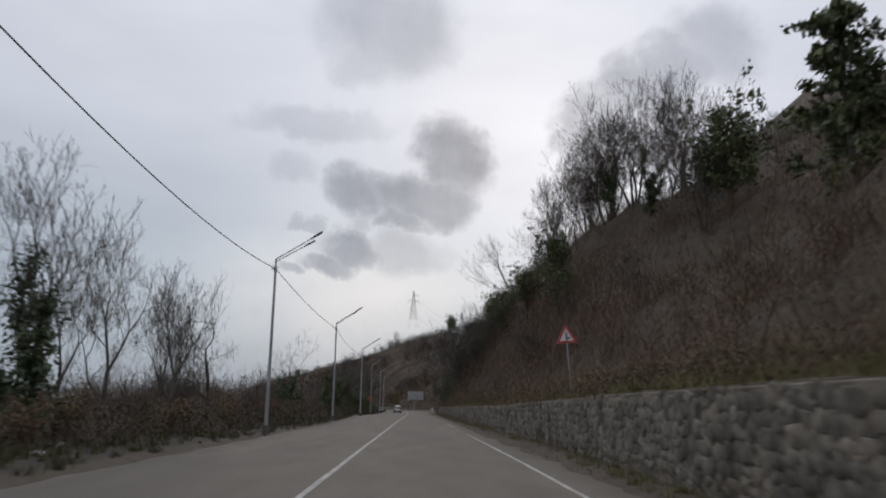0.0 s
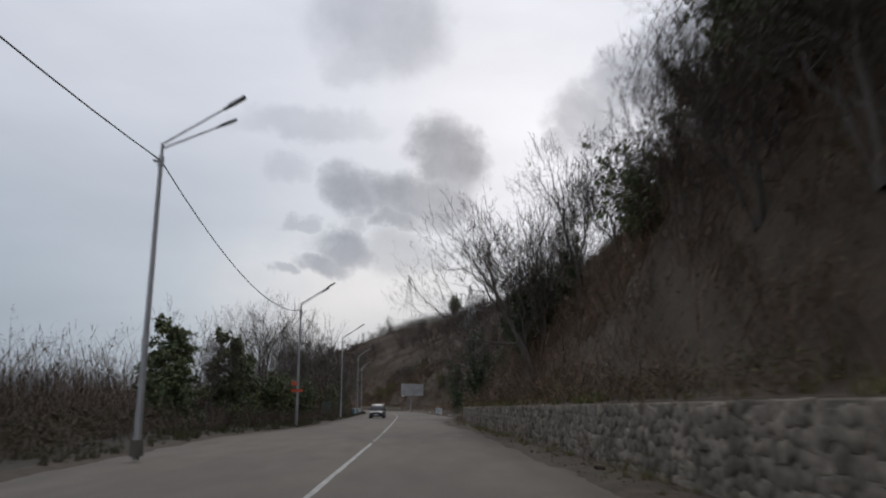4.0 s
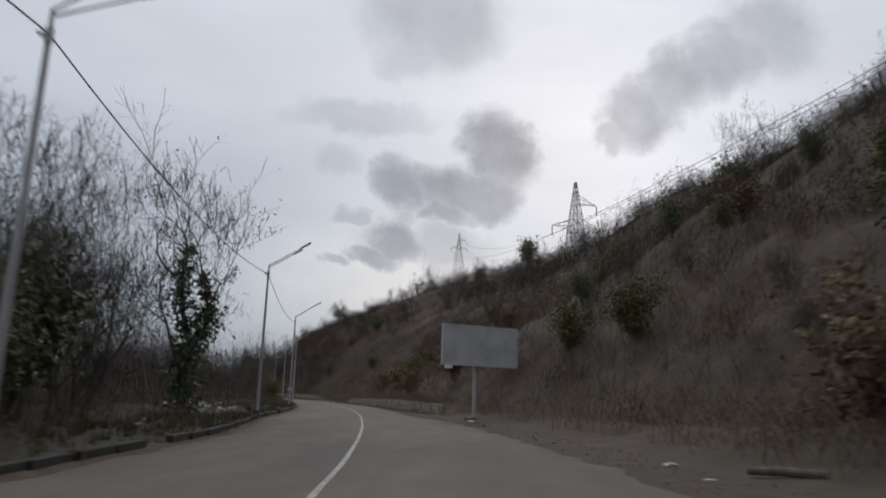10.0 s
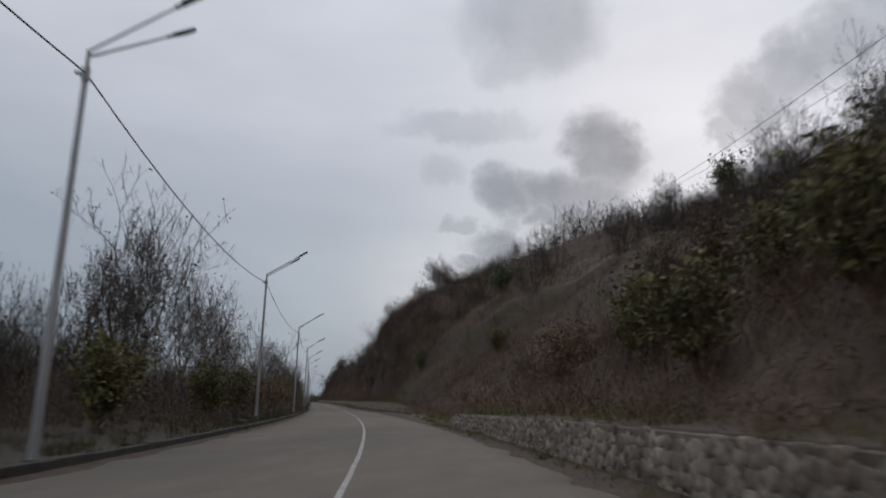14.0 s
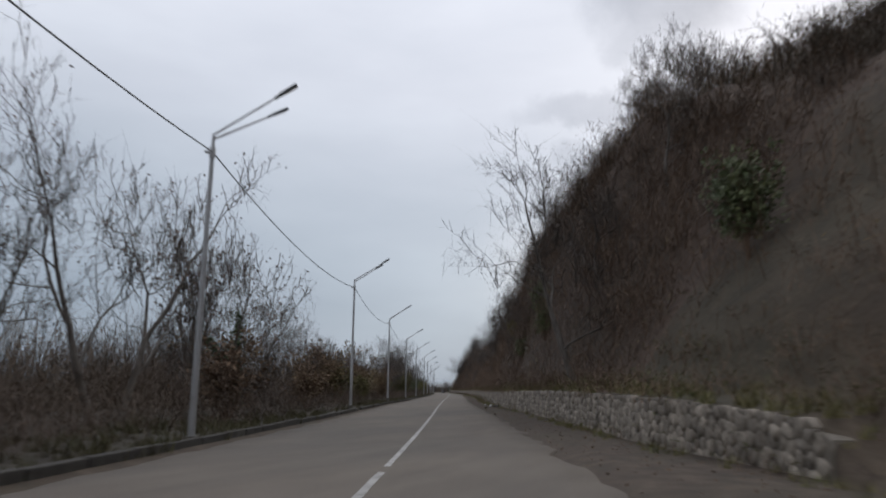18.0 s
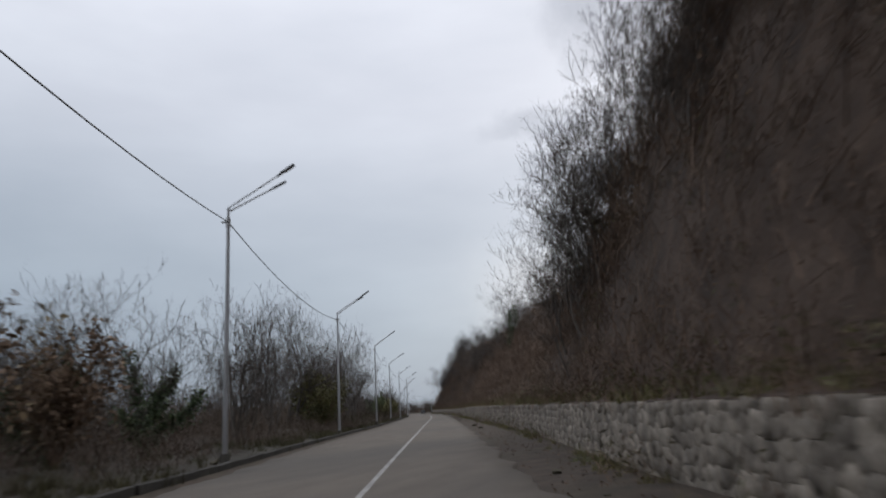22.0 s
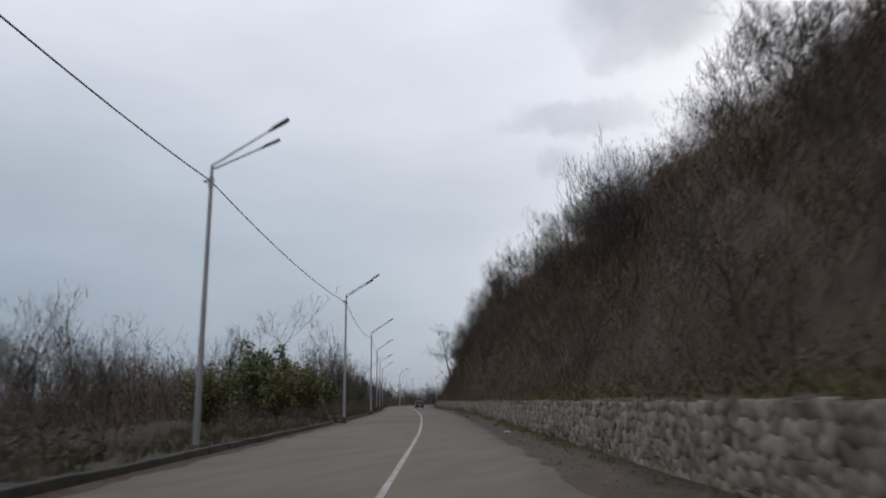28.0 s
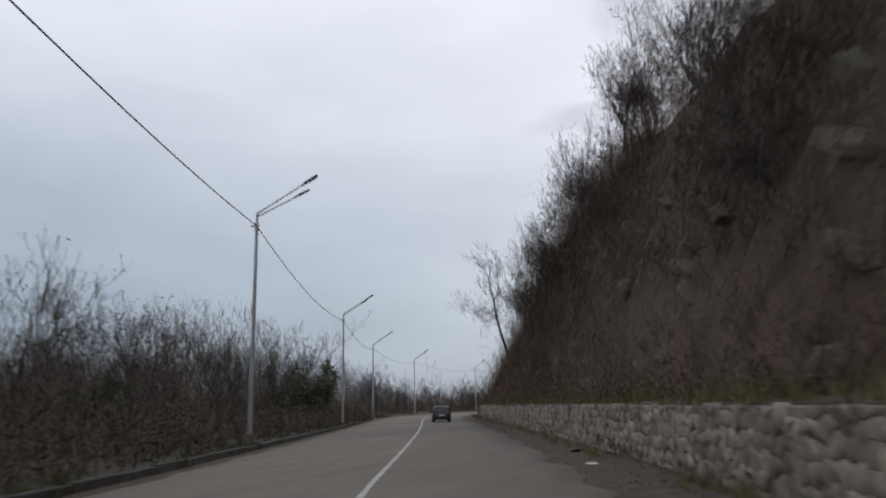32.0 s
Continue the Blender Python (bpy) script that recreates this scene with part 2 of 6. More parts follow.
M_SCRUB = mat("grey_brown_scrub", [(0.04793, 0.03268, 0.02397), (0.0872, 0.0621, 0.04685), (0.1199, 0.08822, 0.0697)], 0.25, 6, 0.95, island=0.18, stain=((0.1, 0.078, 0.05), 0.6), sscale=0.09)
M_SCRUBLEAF = mat("scrub_leaves", [(0.05224, 0.03239, 0.0209), (0.08884, 0.05852, 0.03761), (0.09407, 0.07519, 0.03552)], 0.22, 5, 0.9, island=0.4)
# the dry grass colours at about 0.4 of their value, for the seaward verge
M_GRASSDARK = mat("dark_dry_grass", [(0.03944, 0.03338, 0.01214), (0.06069, 0.05341, 0.02064), (0.04248, 0.04855, 0.01578)], 0.6, 3, 0.9, island=0.4)
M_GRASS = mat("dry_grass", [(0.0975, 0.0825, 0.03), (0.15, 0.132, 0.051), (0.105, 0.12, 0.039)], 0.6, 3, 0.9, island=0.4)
M_STONE = mat("rubble_stone", [(0.17, 0.145, 0.115), (0.25, 0.215, 0.175), (0.34, 0.295, 0.245)], 7.0, 9, 0.92, bump=0.45, bscale=34, rand=0.3,
              stain=((0.085, 0.07, 0.055), 0.75), sscale=1.7)
M_STONE_FAR = mat("rubble_stone_joined", [(0.17, 0.145, 0.115), (0.25, 0.215, 0.175), (0.34, 0.295, 0.245)], 7.0, 9, 0.92, bump=0.45, bscale=34, island=0.3,
                  stain=((0.085, 0.07, 0.055), 0.75), sscale=1.7)
M_OLD = mat("stained_rubble_stone", [(0.095, 0.082, 0.066), (0.16, 0.138, 0.112), (0.235, 0.205, 0.168)], 7.0, 9, 0.92, bump=0.45, bscale=34, rand=0.3,
              stain=((0.05, 0.044, 0.033), 0.8), sscale=1.1)
M_OLD_FAR = mat("stained_rubble_stone_joined", [(0.095, 0.082, 0.066), (0.16, 0.138, 0.112), (0.235, 0.205, 0.168)], 7.0, 9, 0.92, bump=0.45, bscale=34, island=0.3,
                  stain=((0.05, 0.044, 0.033), 0.8), sscale=1.1)
M_MORTAR = mat("wall_mortar", [(0.09, 0.077, 0.061), (0.16, 0.138, 0.112), (0.23, 0.2, 0.165)], 2.2, 9, 0.95, bump=0.8, bscale=16, stain=((0.05, 0.042, 0.032), 0.6), sscale=0.7)
M_ROCK = mat("cliff_rock", [(0.04216, 0.03373, 0.02361), (0.0801, 0.06578, 0.04722), (0.1349, 0.1012, 0.06746)], 0.9, 10, 0.92, bump=1.0, bscale=5, stain=((0.06, 0.06, 0.03), 0.6), sscale=0.5)
M_RUBBLE = mat("pale_rubble", [(0.2, 0.19, 0.17), (0.3, 0.285, 0.26), (0.38, 0.365, 0.34)], 4, 8, 0.92, bump=0.6, bscale=20, rand=0.25)
M_CONCRETE = mat("grey_concrete", [(0.05, 0.044, 0.036), (0.085, 0.077, 0.065), (0.12, 0.11, 0.097)], 2.5, 9, 0.9, bump=0.5, bscale=22, rand=0.15, stain=((0.08, 0.075, 0.06), 0.6), sscale=0.8)
M_WHITEWASH = mat("flaking_white_paint", [(0.42, 0.415, 0.39), (0.54, 0.535, 0.51), (0.6, 0.595, 0.57)], 3, 9, 0.8, bump=0.3, rand=0.06, stain=((0.2, 0.19, 0.17), 0.6), sscale=1.4, stretch=(1, 1, 0.35))
M_BLUE = mat("flaking_blue_paint", [(0.035, 0.17, 0.24), (0.05, 0.215, 0.30), (0.06, 0.235, 0.32)], 3, 9, 0.75, bump=0.3, rand=0.08, stain=((0.12, 0.15, 0.16), 0.5), sscale=1.6, stretch=(1, 1, 0.35))
M_GALV = mat("galvanised_steel", [(0.30, 0.30, 0.30), (0.38, 0.38, 0.385), (0.44, 0.44, 0.45)], 3, 5, 0.55, 0.55, rand=0.12, stain=((0.2, 0.18, 0.16), 0.4), sscale=1.5, stretch=(1, 1, 0.3))
M_HEAD = mat("dark_lamp_housing", [(0.03, 0.032, 0.036), (0.045, 0.047, 0.052)], 5, 3, 0.5)
M_LENS = mat("lamp_diffuser", [(0.25, 0.25, 0.25), (0.32, 0.32, 0.32)], 5, 3, 0.3)
M_CABLE = mat("black_cable", [(0.02, 0.02, 0.021), (0.03, 0.03, 0.031)], 8, 3, 0.6)
M_BARK = mat("grey_bark", [(0.05175, 0.0437, 0.0368), (0.09775, 0.0851, 0.0736), (0.138, 0.123, 0.1081)], 5, 8, 0.95, bump=0.8, bscale=18, rand=0.25, stretch=(1, 1, 0.25))
M_TWIG = mat("bare_twigs", [(0.05174, 0.04189, 0.03573), (0.08624, 0.07146, 0.0616), (0.117, 0.09856, 0.08624)], 1.5, 4, 0.95, rand=0.25)
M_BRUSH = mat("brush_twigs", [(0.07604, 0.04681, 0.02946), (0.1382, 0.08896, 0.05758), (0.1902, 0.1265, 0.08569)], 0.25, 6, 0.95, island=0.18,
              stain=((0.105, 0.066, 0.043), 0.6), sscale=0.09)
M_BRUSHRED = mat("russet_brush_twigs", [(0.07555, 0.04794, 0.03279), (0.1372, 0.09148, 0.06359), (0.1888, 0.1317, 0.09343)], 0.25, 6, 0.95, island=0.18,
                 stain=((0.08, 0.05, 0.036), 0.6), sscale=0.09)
M_FARWOOD = mat("distant_twigs", [(0.04782, 0.03668, 0.03004), (0.07704, 0.05946, 0.04807), (0.1063, 0.08096, 0.06009)], 0.12, 6, 0.95, island=0.15, stain=((0.06, 0.05, 0.028), 0.6), sscale=0.03)
# kerb concrete at about a quarter of the grey concrete's values
M_KERB = mat("dark_kerb_concrete", [(0.012, 0.0102, 0.0084), (0.021, 0.018, 0.015), (0.036, 0.0318, 0.027)], 2.5, 9, 0.92, bump=0.5, bscale=22, rand=0.2)
M_DEAD = mat("dead_leaves", [(0.08887, 0.05511, 0.03555), (0.1511, 0.09954, 0.06399), (0.16, 0.128, 0.06043)], 0.22, 5, 0.9, island=0.4)
M_DEADRED = mat("russet_dead_leaves", [(0.08054, 0.04491, 0.02811), (0.1326, 0.08143, 0.05007), (0.1374, 0.09827, 0.04743)], 0.22, 5, 0.9, island=0.4)
M_LEDGE = mat("weed_leaves", [(0.0625, 0.0425, 0.0225), (0.075, 0.0725, 0.0275), (0.1063, 0.0975, 0.0375)], 0.35, 5, 0.9, island=0.4)
M_UNDER = mat("undergrowth_leaves", [(0.03, 0.024, 0.013), (0.045, 0.04, 0.018), (0.062, 0.05, 0.026)], 0.4, 5, 0.9, island=0.35)
M_IVY = mat("ivy_leaves", [(0.03071, 0.04826, 0.02194), (0.05704, 0.08336, 0.0351), (0.09214, 0.1206, 0.04826)], 1.2, 4, 0.6, island=0.4)
M_EVER = mat("evergreen_leaves", [(0.049, 0.0661, 0.02783), (0.08462, 0.1039, 0.04375), (0.1336, 0.1417, 0.05567)], 0.8, 4, 0.7, island=0.4)
M_OLIVE = mat("olive_shrub_leaves", [(0.0621, 0.0621, 0.02208), (0.1035, 0.0966, 0.03312), (0.138, 0.1173, 0.0414)], 0.6, 4, 0.8, island=0.4)
M_POD = mat("withered_leaves", [(0.0828, 0.05962, 0.04968), (0.1408, 0.09936, 0.0828), (0.1822, 0.1242, 0.09936)], 1.0, 4, 0.9, island=0.35)
M_CARPAINT = mat("dark_car_paint", [(0.018, 0.02, 0.024), (0.024, 0.026, 0.03)], 3, 3, 0.35, 0.3)
M_CARPAINT2 = mat("charcoal_car_paint", [(0.03, 0.032, 0.036), (0.04, 0.042, 0.047)], 3, 3, 0.3, 0.4)
M_GLASS = mat("tinted_car_glass", [(0.012, 0.014, 0.016), (0.016, 0.018, 0.02)], 3, 2, 0.08)
M_TYRE = mat("tyre_rubber", [(0.012, 0.012, 0.012), (0.022, 0.022, 0.022)], 9, 4, 0.9)
M_RIM = mat("alloy_rim", [(0.25, 0.25, 0.26), (0.34, 0.34, 0.35)], 6, 3, 0.4, 0.7)
M_LAMPRED = mat("red_tail_lens", [(0.16, 0.012, 0.01), (0.22, 0.018, 0.014)], 8, 3, 0.25)
M_LAMPCLEAR = mat("clear_headlamp", [(0.5, 0.5, 0.5), (0.62, 0.62, 0.62)], 8, 3, 0.15)
M_PLATE = mat("plate_white", [(0.5, 0.5, 0.48), (0.58, 0.58, 0.56)], 8, 3, 0.5)
M_BLACK = mat("black_plastic", [(0.015, 0.015, 0.016), (0.024, 0.024, 0.025)], 7, 3, 0.6)
M_BOARD = mat("blank_billboard_face", [(0.29, 0.29, 0.29), (0.345, 0.345, 0.34), (0.37, 0.37, 0.365)], 0.9, 8, 0.7, stain=((0.25, 0.25, 0.245), 0.5), sscale=0.5)
M_SIGNRED = mat("sign_red", [(0.42, 0.03, 0.03), (0.5, 0.04, 0.035)], 6, 4, 0.5)
M_SIGNWHITE = mat("sign_white", [(0.55, 0.55, 0.54), (0.64, 0.64, 0.63)], 6, 4, 0.5)
M_SIGNBACK = mat("sign_back_metal", [(0.33, 0.33, 0.33), (0.42, 0.42, 0.42)], 4, 5, 0.55, 0.3)
M_ORANGE = mat("orange_arrow_board", [(0.5, 0.07, 0.02), (0.58, 0.09, 0.03)], 6, 4, 0.5)
M_FENCE = mat("green_sheet_fence", [(0.018, 0.05, 0.042), (0.028, 0.07, 0.058)], 2, 6, 0.7, stain=((0.05, 0.05, 0.04), 0.4), sscale=1.0)
M_PLASTIC = mat("pale_litter", [(0.42, 0.42, 0.41), (0.55, 0.55, 0.54)], 4, 4, 0.6, rand=0.2)
M_WATER = mat("grey_sea", [(0.05, 0.075, 0.095), (0.06, 0.09, 0.11)], 0.02, 6, 0.25, bump=0.3, bscale=0.4)

# ---- plan: the road's course, in metres along it (s) and to the right of the driven line (u) ----
HEADING = [(-400, -0.6), (-60, -0.6), (0, -0.45), (60, -0.2), (120, -0.2), (150, 0.1), (180, 1.1), (210, 3.03), (240, 5.7), (270, 8.75), (300, 11.8),
           (330, 14.6), (360, 17.0), (390, 18.8), (420, 19.87), (450, 20.3), (480, 20.3), (510, 20.1), (540, 19.8), (570, 19.65), (600, 19.8),
           (630, 20.3), (660, 21.0), (690, 22.0), (720, 23.1), (750, 24.3), (772, 23.8), (800, 13.5), (835, -4.0), (875, -24.0), (930, -40.0), (1300, -44.0)]
S0, S1 = -400, 1300
_s = np.arange(S0, S1 + 1, 1.0)
_h = np.radians(np.interp(_s + 0.5, *zip(*HEADING)))
_x = np.concatenate([[0], np.cumsum(-np.sin(_h))])[:-1]
_y = np.concatenate([[0], np.cumsum(np.cos(_h))])[:-1]
_x, _y = _x - _x[-S0] + 0.04, _y - _y[-S0]


def tab(s, table):
    return np.interp(s, *zip(*table))


def at(s, u, z=0.0):
    """World places of points given along and across the road."""
    s, u = np.asarray(s, float), np.asarray(u, float)
    h = np.radians(np.interp(s, *zip(*HEADING)))
    return np.stack([np.interp(s, _s, _x) + u * np.cos(h), np.interp(s, _s, _y) + u * np.sin(h), np.zeros_like(s + u) + z], -1)


def course(s):
    return float(np.interp(s, *zip(*HEADING)))


ROAD_L = [(-400, -7.2), (60, -7.6), (90, -8.2), (118, -9.6), (135, -7.4), (170, -7.3), (198, -7.3), (215, -6.3), (240, -5.7), (258, -6.9), (290, -6.6), (330, -6.7),
          (380, -6.7), (430, -6.5), (470, -6.6), (495, -6.0), (520, -6.1), (560, -5.8), (590, -6.3), (640, -6.6), (680, -6.9), (1300, -7.0)]
ROAD_R = [(-400, 4.0), (10, 4.0), (45, 3.6), (100, 3.7), (125, 3.6), (140, 2.7), (152, 2.9), (158, 5.5), (180, 5.5), (195, 4.7), (230, 5.4), (262, 4.9), (272, 3.1), (300, 3.3), (320, 3.7),
          (345, 3.4), (372, 2.8), (400, 2.5), (450, 2.15), (490, 2.1), (530, 2.55), (575, 2.6), (640, 2.45), (690, 2.6), (730, 2.8), (1300, 2.6)]
CENTRE = [(-400, -1.9), (30, -2.0), (70, -1.9), (115, -1.6), (160, -1.6), (200, -1.35), (230, -1.0), (260, -1.1), (300, -0.95), (335, -1.25), (375, -1.5), (455, -1.55), (490, -1.35), (525, -1.1),
          (560, -1.05), (600, -1.0), (640, -1.0), (680, -1.4), (705, -1.75), (740, -1.7), (1300, -1.7)]
WALL_U = [(-400, 5.0), (14, 5.1), (30, 5.4), (60, 5.1), (100, 5.0), (140, 4.7), (156, 4.8), (170, 6.5), (200, 7.0), (225, 7.6), (262, 6.6), (276, 6.0), (290, 5.0), (315, 4.9), (340, 4.6), (353, 4.2),
          (375, 5.4), (403, 6.3), (412, 5.1), (430, 4.9), (455, 4.2), (490, 4.2), (512, 5.0), (530, 5.2), (575, 4.8), (600, 4.6), (640, 4.35), (680, 4.6), (700, 4.5), (720, 4.6), (1300, 4.6)]
WALL_H = [(-400, 1.9), (20, 1.95), (50, 1.65), (90, 1.65), (130, 1.45), (149.5, 1.4), (150.5, 0.1), (275, 0.1), (276, 1.0), (300, 1.2), (330, 1.15), (350, 0.9), (353, 0.2), (403, 0.2), (404.5, 1.1),
          (410, 1.4), (430, 1.6), (465, 1.45), (500, 1.5), (540, 1.6), (580, 1.65), (620, 1.5), (720, 1.45), (1300, 1.5)]
SLOPE = [(-400, 42), (30, 42), (48, 47), (62, 54), (82, 63), (106, 63), (118, 52), (148, 47), (158, 45), (168, 40), (190, 37.5), (215, 37), (240, 39), (258, 40), (280, 37), (300, 32), (312, 32), (325, 35), (345, 35), (360, 32), (375, 28), (390, 33), (402, 38), (414, 46), (426, 58), (440, 70), (503, 71), (514, 61), (530, 46), (560, 41.5),
         (585, 48.5), (612, 50.5), (640, 52), (660, 58), (690, 63), (740, 66), (775, 56), (820, 36), (1300, 30)]
FOOT = [(-400, 3.6), (30, 3.6), (52, 1.8), (75, 1.8), (85, 1.2), (106, 1.2), (118, 1.7), (150, 1.6), (160, 9), (185, 5), (200, 9), (235, 9), (262, 5), (280, 2), (350, 2.0), (375, 5), (400, 2.5), (415, 1.2), (500, 1.2), (530, 1.5), (1300, 1.4)]
CREST = [(-400, 14), (66, 14), (82, 10), (106, 10), (118, 14), (145, 14), (170, 60), (200, 210), (300, 190), (314, 60), (325, 18), (345, 18), (362, 60), (392, 40), (402, 26), (414, 14), (426, 10), (440, 7.9), (503, 7.9), (514, 12.5), (530, 21), (560, 24), (585, 16), (612, 15), (640, 14), (660, 11), (690, 9.5), (740, 9.5), (775, 14), (1300, 60)]

RISE = [(-400, 0.42), (270, 0.42), (312, 0.45), (325, 0.75), (352, 0.75), (366, 0.6), (388, 0.5), (402, 0.44), (425, 0.46), (470, 0.48), (505, 0.2), (530, 0.4), (575, 0.35), (640, 0.3), (1300, 0.3)]


def hill(s, w):
    """Height of the slope w metres behind the wall's face."""
    h, a, f, c = tab(s, WALL_H), np.tan(np.radians(tab(s, SLOPE))), tab(s, FOOT), tab(s, CREST)
    w = np.asarray(w, float)
    foot = h + 0.12 * np.clip(w, 0, None).clip(0, f)
    face = a * np.clip(w - f, 0, None)
    back = a * (c - f) + tab(s, RISE) * np.clip(w - c, -60, 36) + 0.28 * np.clip(w - c - 36, 0, 60) + 0.05 * np.clip(w - c - 96, 0, None)
    k = 0.9
    # the two slopes meet in a rounded brow
    brow = np.minimum(face, back) - k * np.log1p(np.exp(-np.abs(face - back) / k))
    return foot + np.maximum(brow + 0.35 * k, 0.0) * np.clip((w - f) / 1.5, 0, 1)


def rough(s, u):
    """Slow uneven rise and fall of soil."""
    return (np.sin(s * 0.31 + u * 0.7) + np.sin(s * 0.117 - u * 0.43 + 1.3) + 0.6 * np.sin(s * 0.83 + 2.1 * u)) / 2.6


def land(s, u):
    """Height of the ground."""
    s, u = np.asarray(s, float), np.asarray(u, float)
    w = u - tab(s, WALL_U)
    right = hill(s, w) + rough(s, u) * np.clip(w - 1.5, 0, 12) * 0.11
    edge = tab(s, ROAD_R)
    shoulder = 0.03 + 0.1 * np.clip((u - edge) / 2.2, 0, 1) + rough(s * 2.2, u * 3) * 0.035
    le = tab(s, ROAD_L)
    d = le - u
    left_z = 0.02 + 0.16 * np.clip(d / 1.2, 0, 1) + rough(s, u) * 0.09 * np.clip(d - 0.6, 0, 5) - 0.05 * np.clip(d - 16, 0, 45) - 0.22 * np.clip(d - 61, 0, 60)
    z = np.where(w > 0.15, right, np.where(u > edge + 0.05, shoulder, np.where(u < le - 0.05, left_z, -0.05)))
    gully = np.exp(-((s - 211) / 8.5) ** 2)
    z = z - 3.2 * gully * np.clip((w - 0.3) / 1.5, 0, 1) * np.clip((16 - w) / 8, 0, 1) - 3.0 * gully * np.clip((d - 1.6) / 2, 0, 1) * np.clip((45 - d) / 15, 0, 1)
    return z

# ---- building helpers ----
RNG = np.random.default_rng(7)


def np_mesh(name, V, F, mats, idx=None, smooth=False):
    """A mesh from arrays; F holds triangles or quads."""
    V, F = np.asarray(V, np.float32), np.asarray(F, np.int32)
    me = bpy.data.meshes.new(name)
    k = F.shape[1]
    me.vertices.add(len(V))
    me.vertices.foreach_set("co", V.ravel())
    me.loops.add(F.size)
    me.loops.foreach_set("vertex_index", F.ravel())
    me.polygons.add(len(F))
    me.polygons.foreach_set("loop_start", np.arange(0, F.size, k, dtype=np.int32))
    me.polygons.foreach_set("loop_total", np.full(len(F), k, np.int32))
    for m in mats:
        me.materials.append(m)
    if idx is not None:
        me.polygons.foreach_set("material_index", np.asarray(idx, np.int32))
    if smooth:
        me.polygons.foreach_set("use_smooth", np.ones(len(F), bool))
    me.update(calc_edges=True)
    return me


def bm_mesh(name, bm, material):
    me = bpy.data.meshes.new(name)
    bm.to_mesh(me)
    bm.free()
    me.materials.append(material)
    return me


def part(name, bm, material, parent, label=""):
    ob = new(name, bm_mesh(name, bm, material))
    ob.parent = parent
    return tagged(ob, label)


def np_part(name, me, parent, label=""):
    ob = new(name, me)
    ob.parent = parent
    return tagged(ob, label)


def box(bm, sx, sy, sz, c=(0, 0, 0), bevel=0.0, m=None):
    g = bmesh.ops.create_cube(bm, size=1.0)["verts"]
    bmesh.ops.transform(bm, matrix=Matrix.Translation(c) @ Matrix.Diagonal((sx, sy, sz, 1)), verts=g)
    if bevel:
        e = list({e for v in g for e in v.link_edges})
        r = bmesh.ops.bevel(bm, geom=e, offset=bevel, segments=2, affect="EDGES", profile=0.5)
        g = list({v for f in r["faces"] for v in f.verts} | {v for v in g if v.is_valid})
    if m is not None:
        bmesh.ops.transform(bm, matrix=m, verts=[v for v in g if v.is_valid])
    return g


def rod(bm, a, b, r0, r1=None, n=8):
    a, b = Vector(a), Vector(b)
    r1 = r0 if r1 is None else r1
    d = b - a
    g = bmesh.ops.create_cone(bm, cap_ends=True, segments=n, radius1=r0, radius2=r1, depth=d.length)["verts"]
    bmesh.ops.transform(bm, matrix=Matrix.Translation((a + b) / 2) @ d.to_track_quat("Z", "Y").to_matrix().to_4x4(), verts=g)
    return g


def prism(bm, outline, depth, m=None):
    """A flat outline in x and z, given a thickness along y."""
    f = [bm.verts.new((x, -depth / 2, z)) for x, z in outline]
    b = [bm.verts.new((x, depth / 2, z)) for x, z in outline]
    bm.faces.new(f)
    bm.faces.new(b[::-1])
    n = len(f)
    for i in range(n):
        bm.faces.new((f[i], b[i], b[(i + 1) % n], f[(i + 1) % n]))
    bmesh.ops.recalc_face_normals(bm, faces=bm.faces)
    if m is not None:
        bmesh.ops.transform(bm, matrix=m, verts=f + b)


def thing(name, m, label, category, group=""):
    ob = new(name)
    ob.empty_display_size = 0.2
    ob.matrix_basis = m
    return tagged(ob, label, category, group)


def stand(s, u, z=None, turn=0.0):
    """Pose of a thing that stands beside the road; its y axis runs along the road."""
    p = at(s, u)
    return pose(float(p[0]), float(p[1]), float(land(s, u)) if z is None else z, 0, 0, course(s) + turn)


def strip(s, us, zs):
    """Vertices and quads of a band along the road; us and zs have a row for each s."""
    us, zs = np.asarray(us, float), np.asarray(zs, float)
    n, k = us.shape
    V = at(np.repeat(s, k), us.ravel())
    V[:, 2] = zs.ravel()
    i = np.arange(n - 1)[:, None] * k + np.arange(k - 1)[None]
    F = np.stack([i, i + 1, i + k + 1, i + k], -1).reshape(-1, 4)
    return V, F


# ---- ground, road, markings ----
s = np.concatenate([np.arange(-400, -40, 20.0), np.arange(-40, 780, 1.6), np.arange(780, 1060, 6.0)])
n = len(s)
le, re, wu = tab(s, ROAD_L), tab(s, ROAD_R), tab(s, WALL_U)
cols = [le + d for d in (-330, -240, -170, -120, -88, -70, -56, -43, -35, -28, -23, -18, -14, -11, -9, -7.2, -5.6, -4.4, -3.4, -2.6, -1.9, -1.3, -0.8, -0.4, 0.1)]
cols += [re - 0.1, re + (wu - re) * 0.25, re + (wu - re) * 0.5, re + (wu - re) * 0.75, wu + 0.1]
cols += [wu + d for d in (0.2, 0.4, 0.8, 1.5, 2.3, 3.2, 4.2, 5.4, 6.8, 8.4, 10.2, 12.4, 15, 18, 22, 26.5, 32, 39, 47, 57, 69, 84, 104, 130, 165, 250, 420)]
U = np.stack(cols, 1)
U[:, -4:] = np.where(s[:, None] > 735, wu[:, None] + np.array([[112, 116, 118, 120]]), U[:, -4:])
Z = land(np.repeat(s, U.shape[1]), U.ravel()).reshape(U.shape)
Z[:, -2], Z[:, -1] = np.where(s > 735, Z[:, -2], Z[:, -3] * 0.7), np.where(s > 735, Z[:, -1], -17)
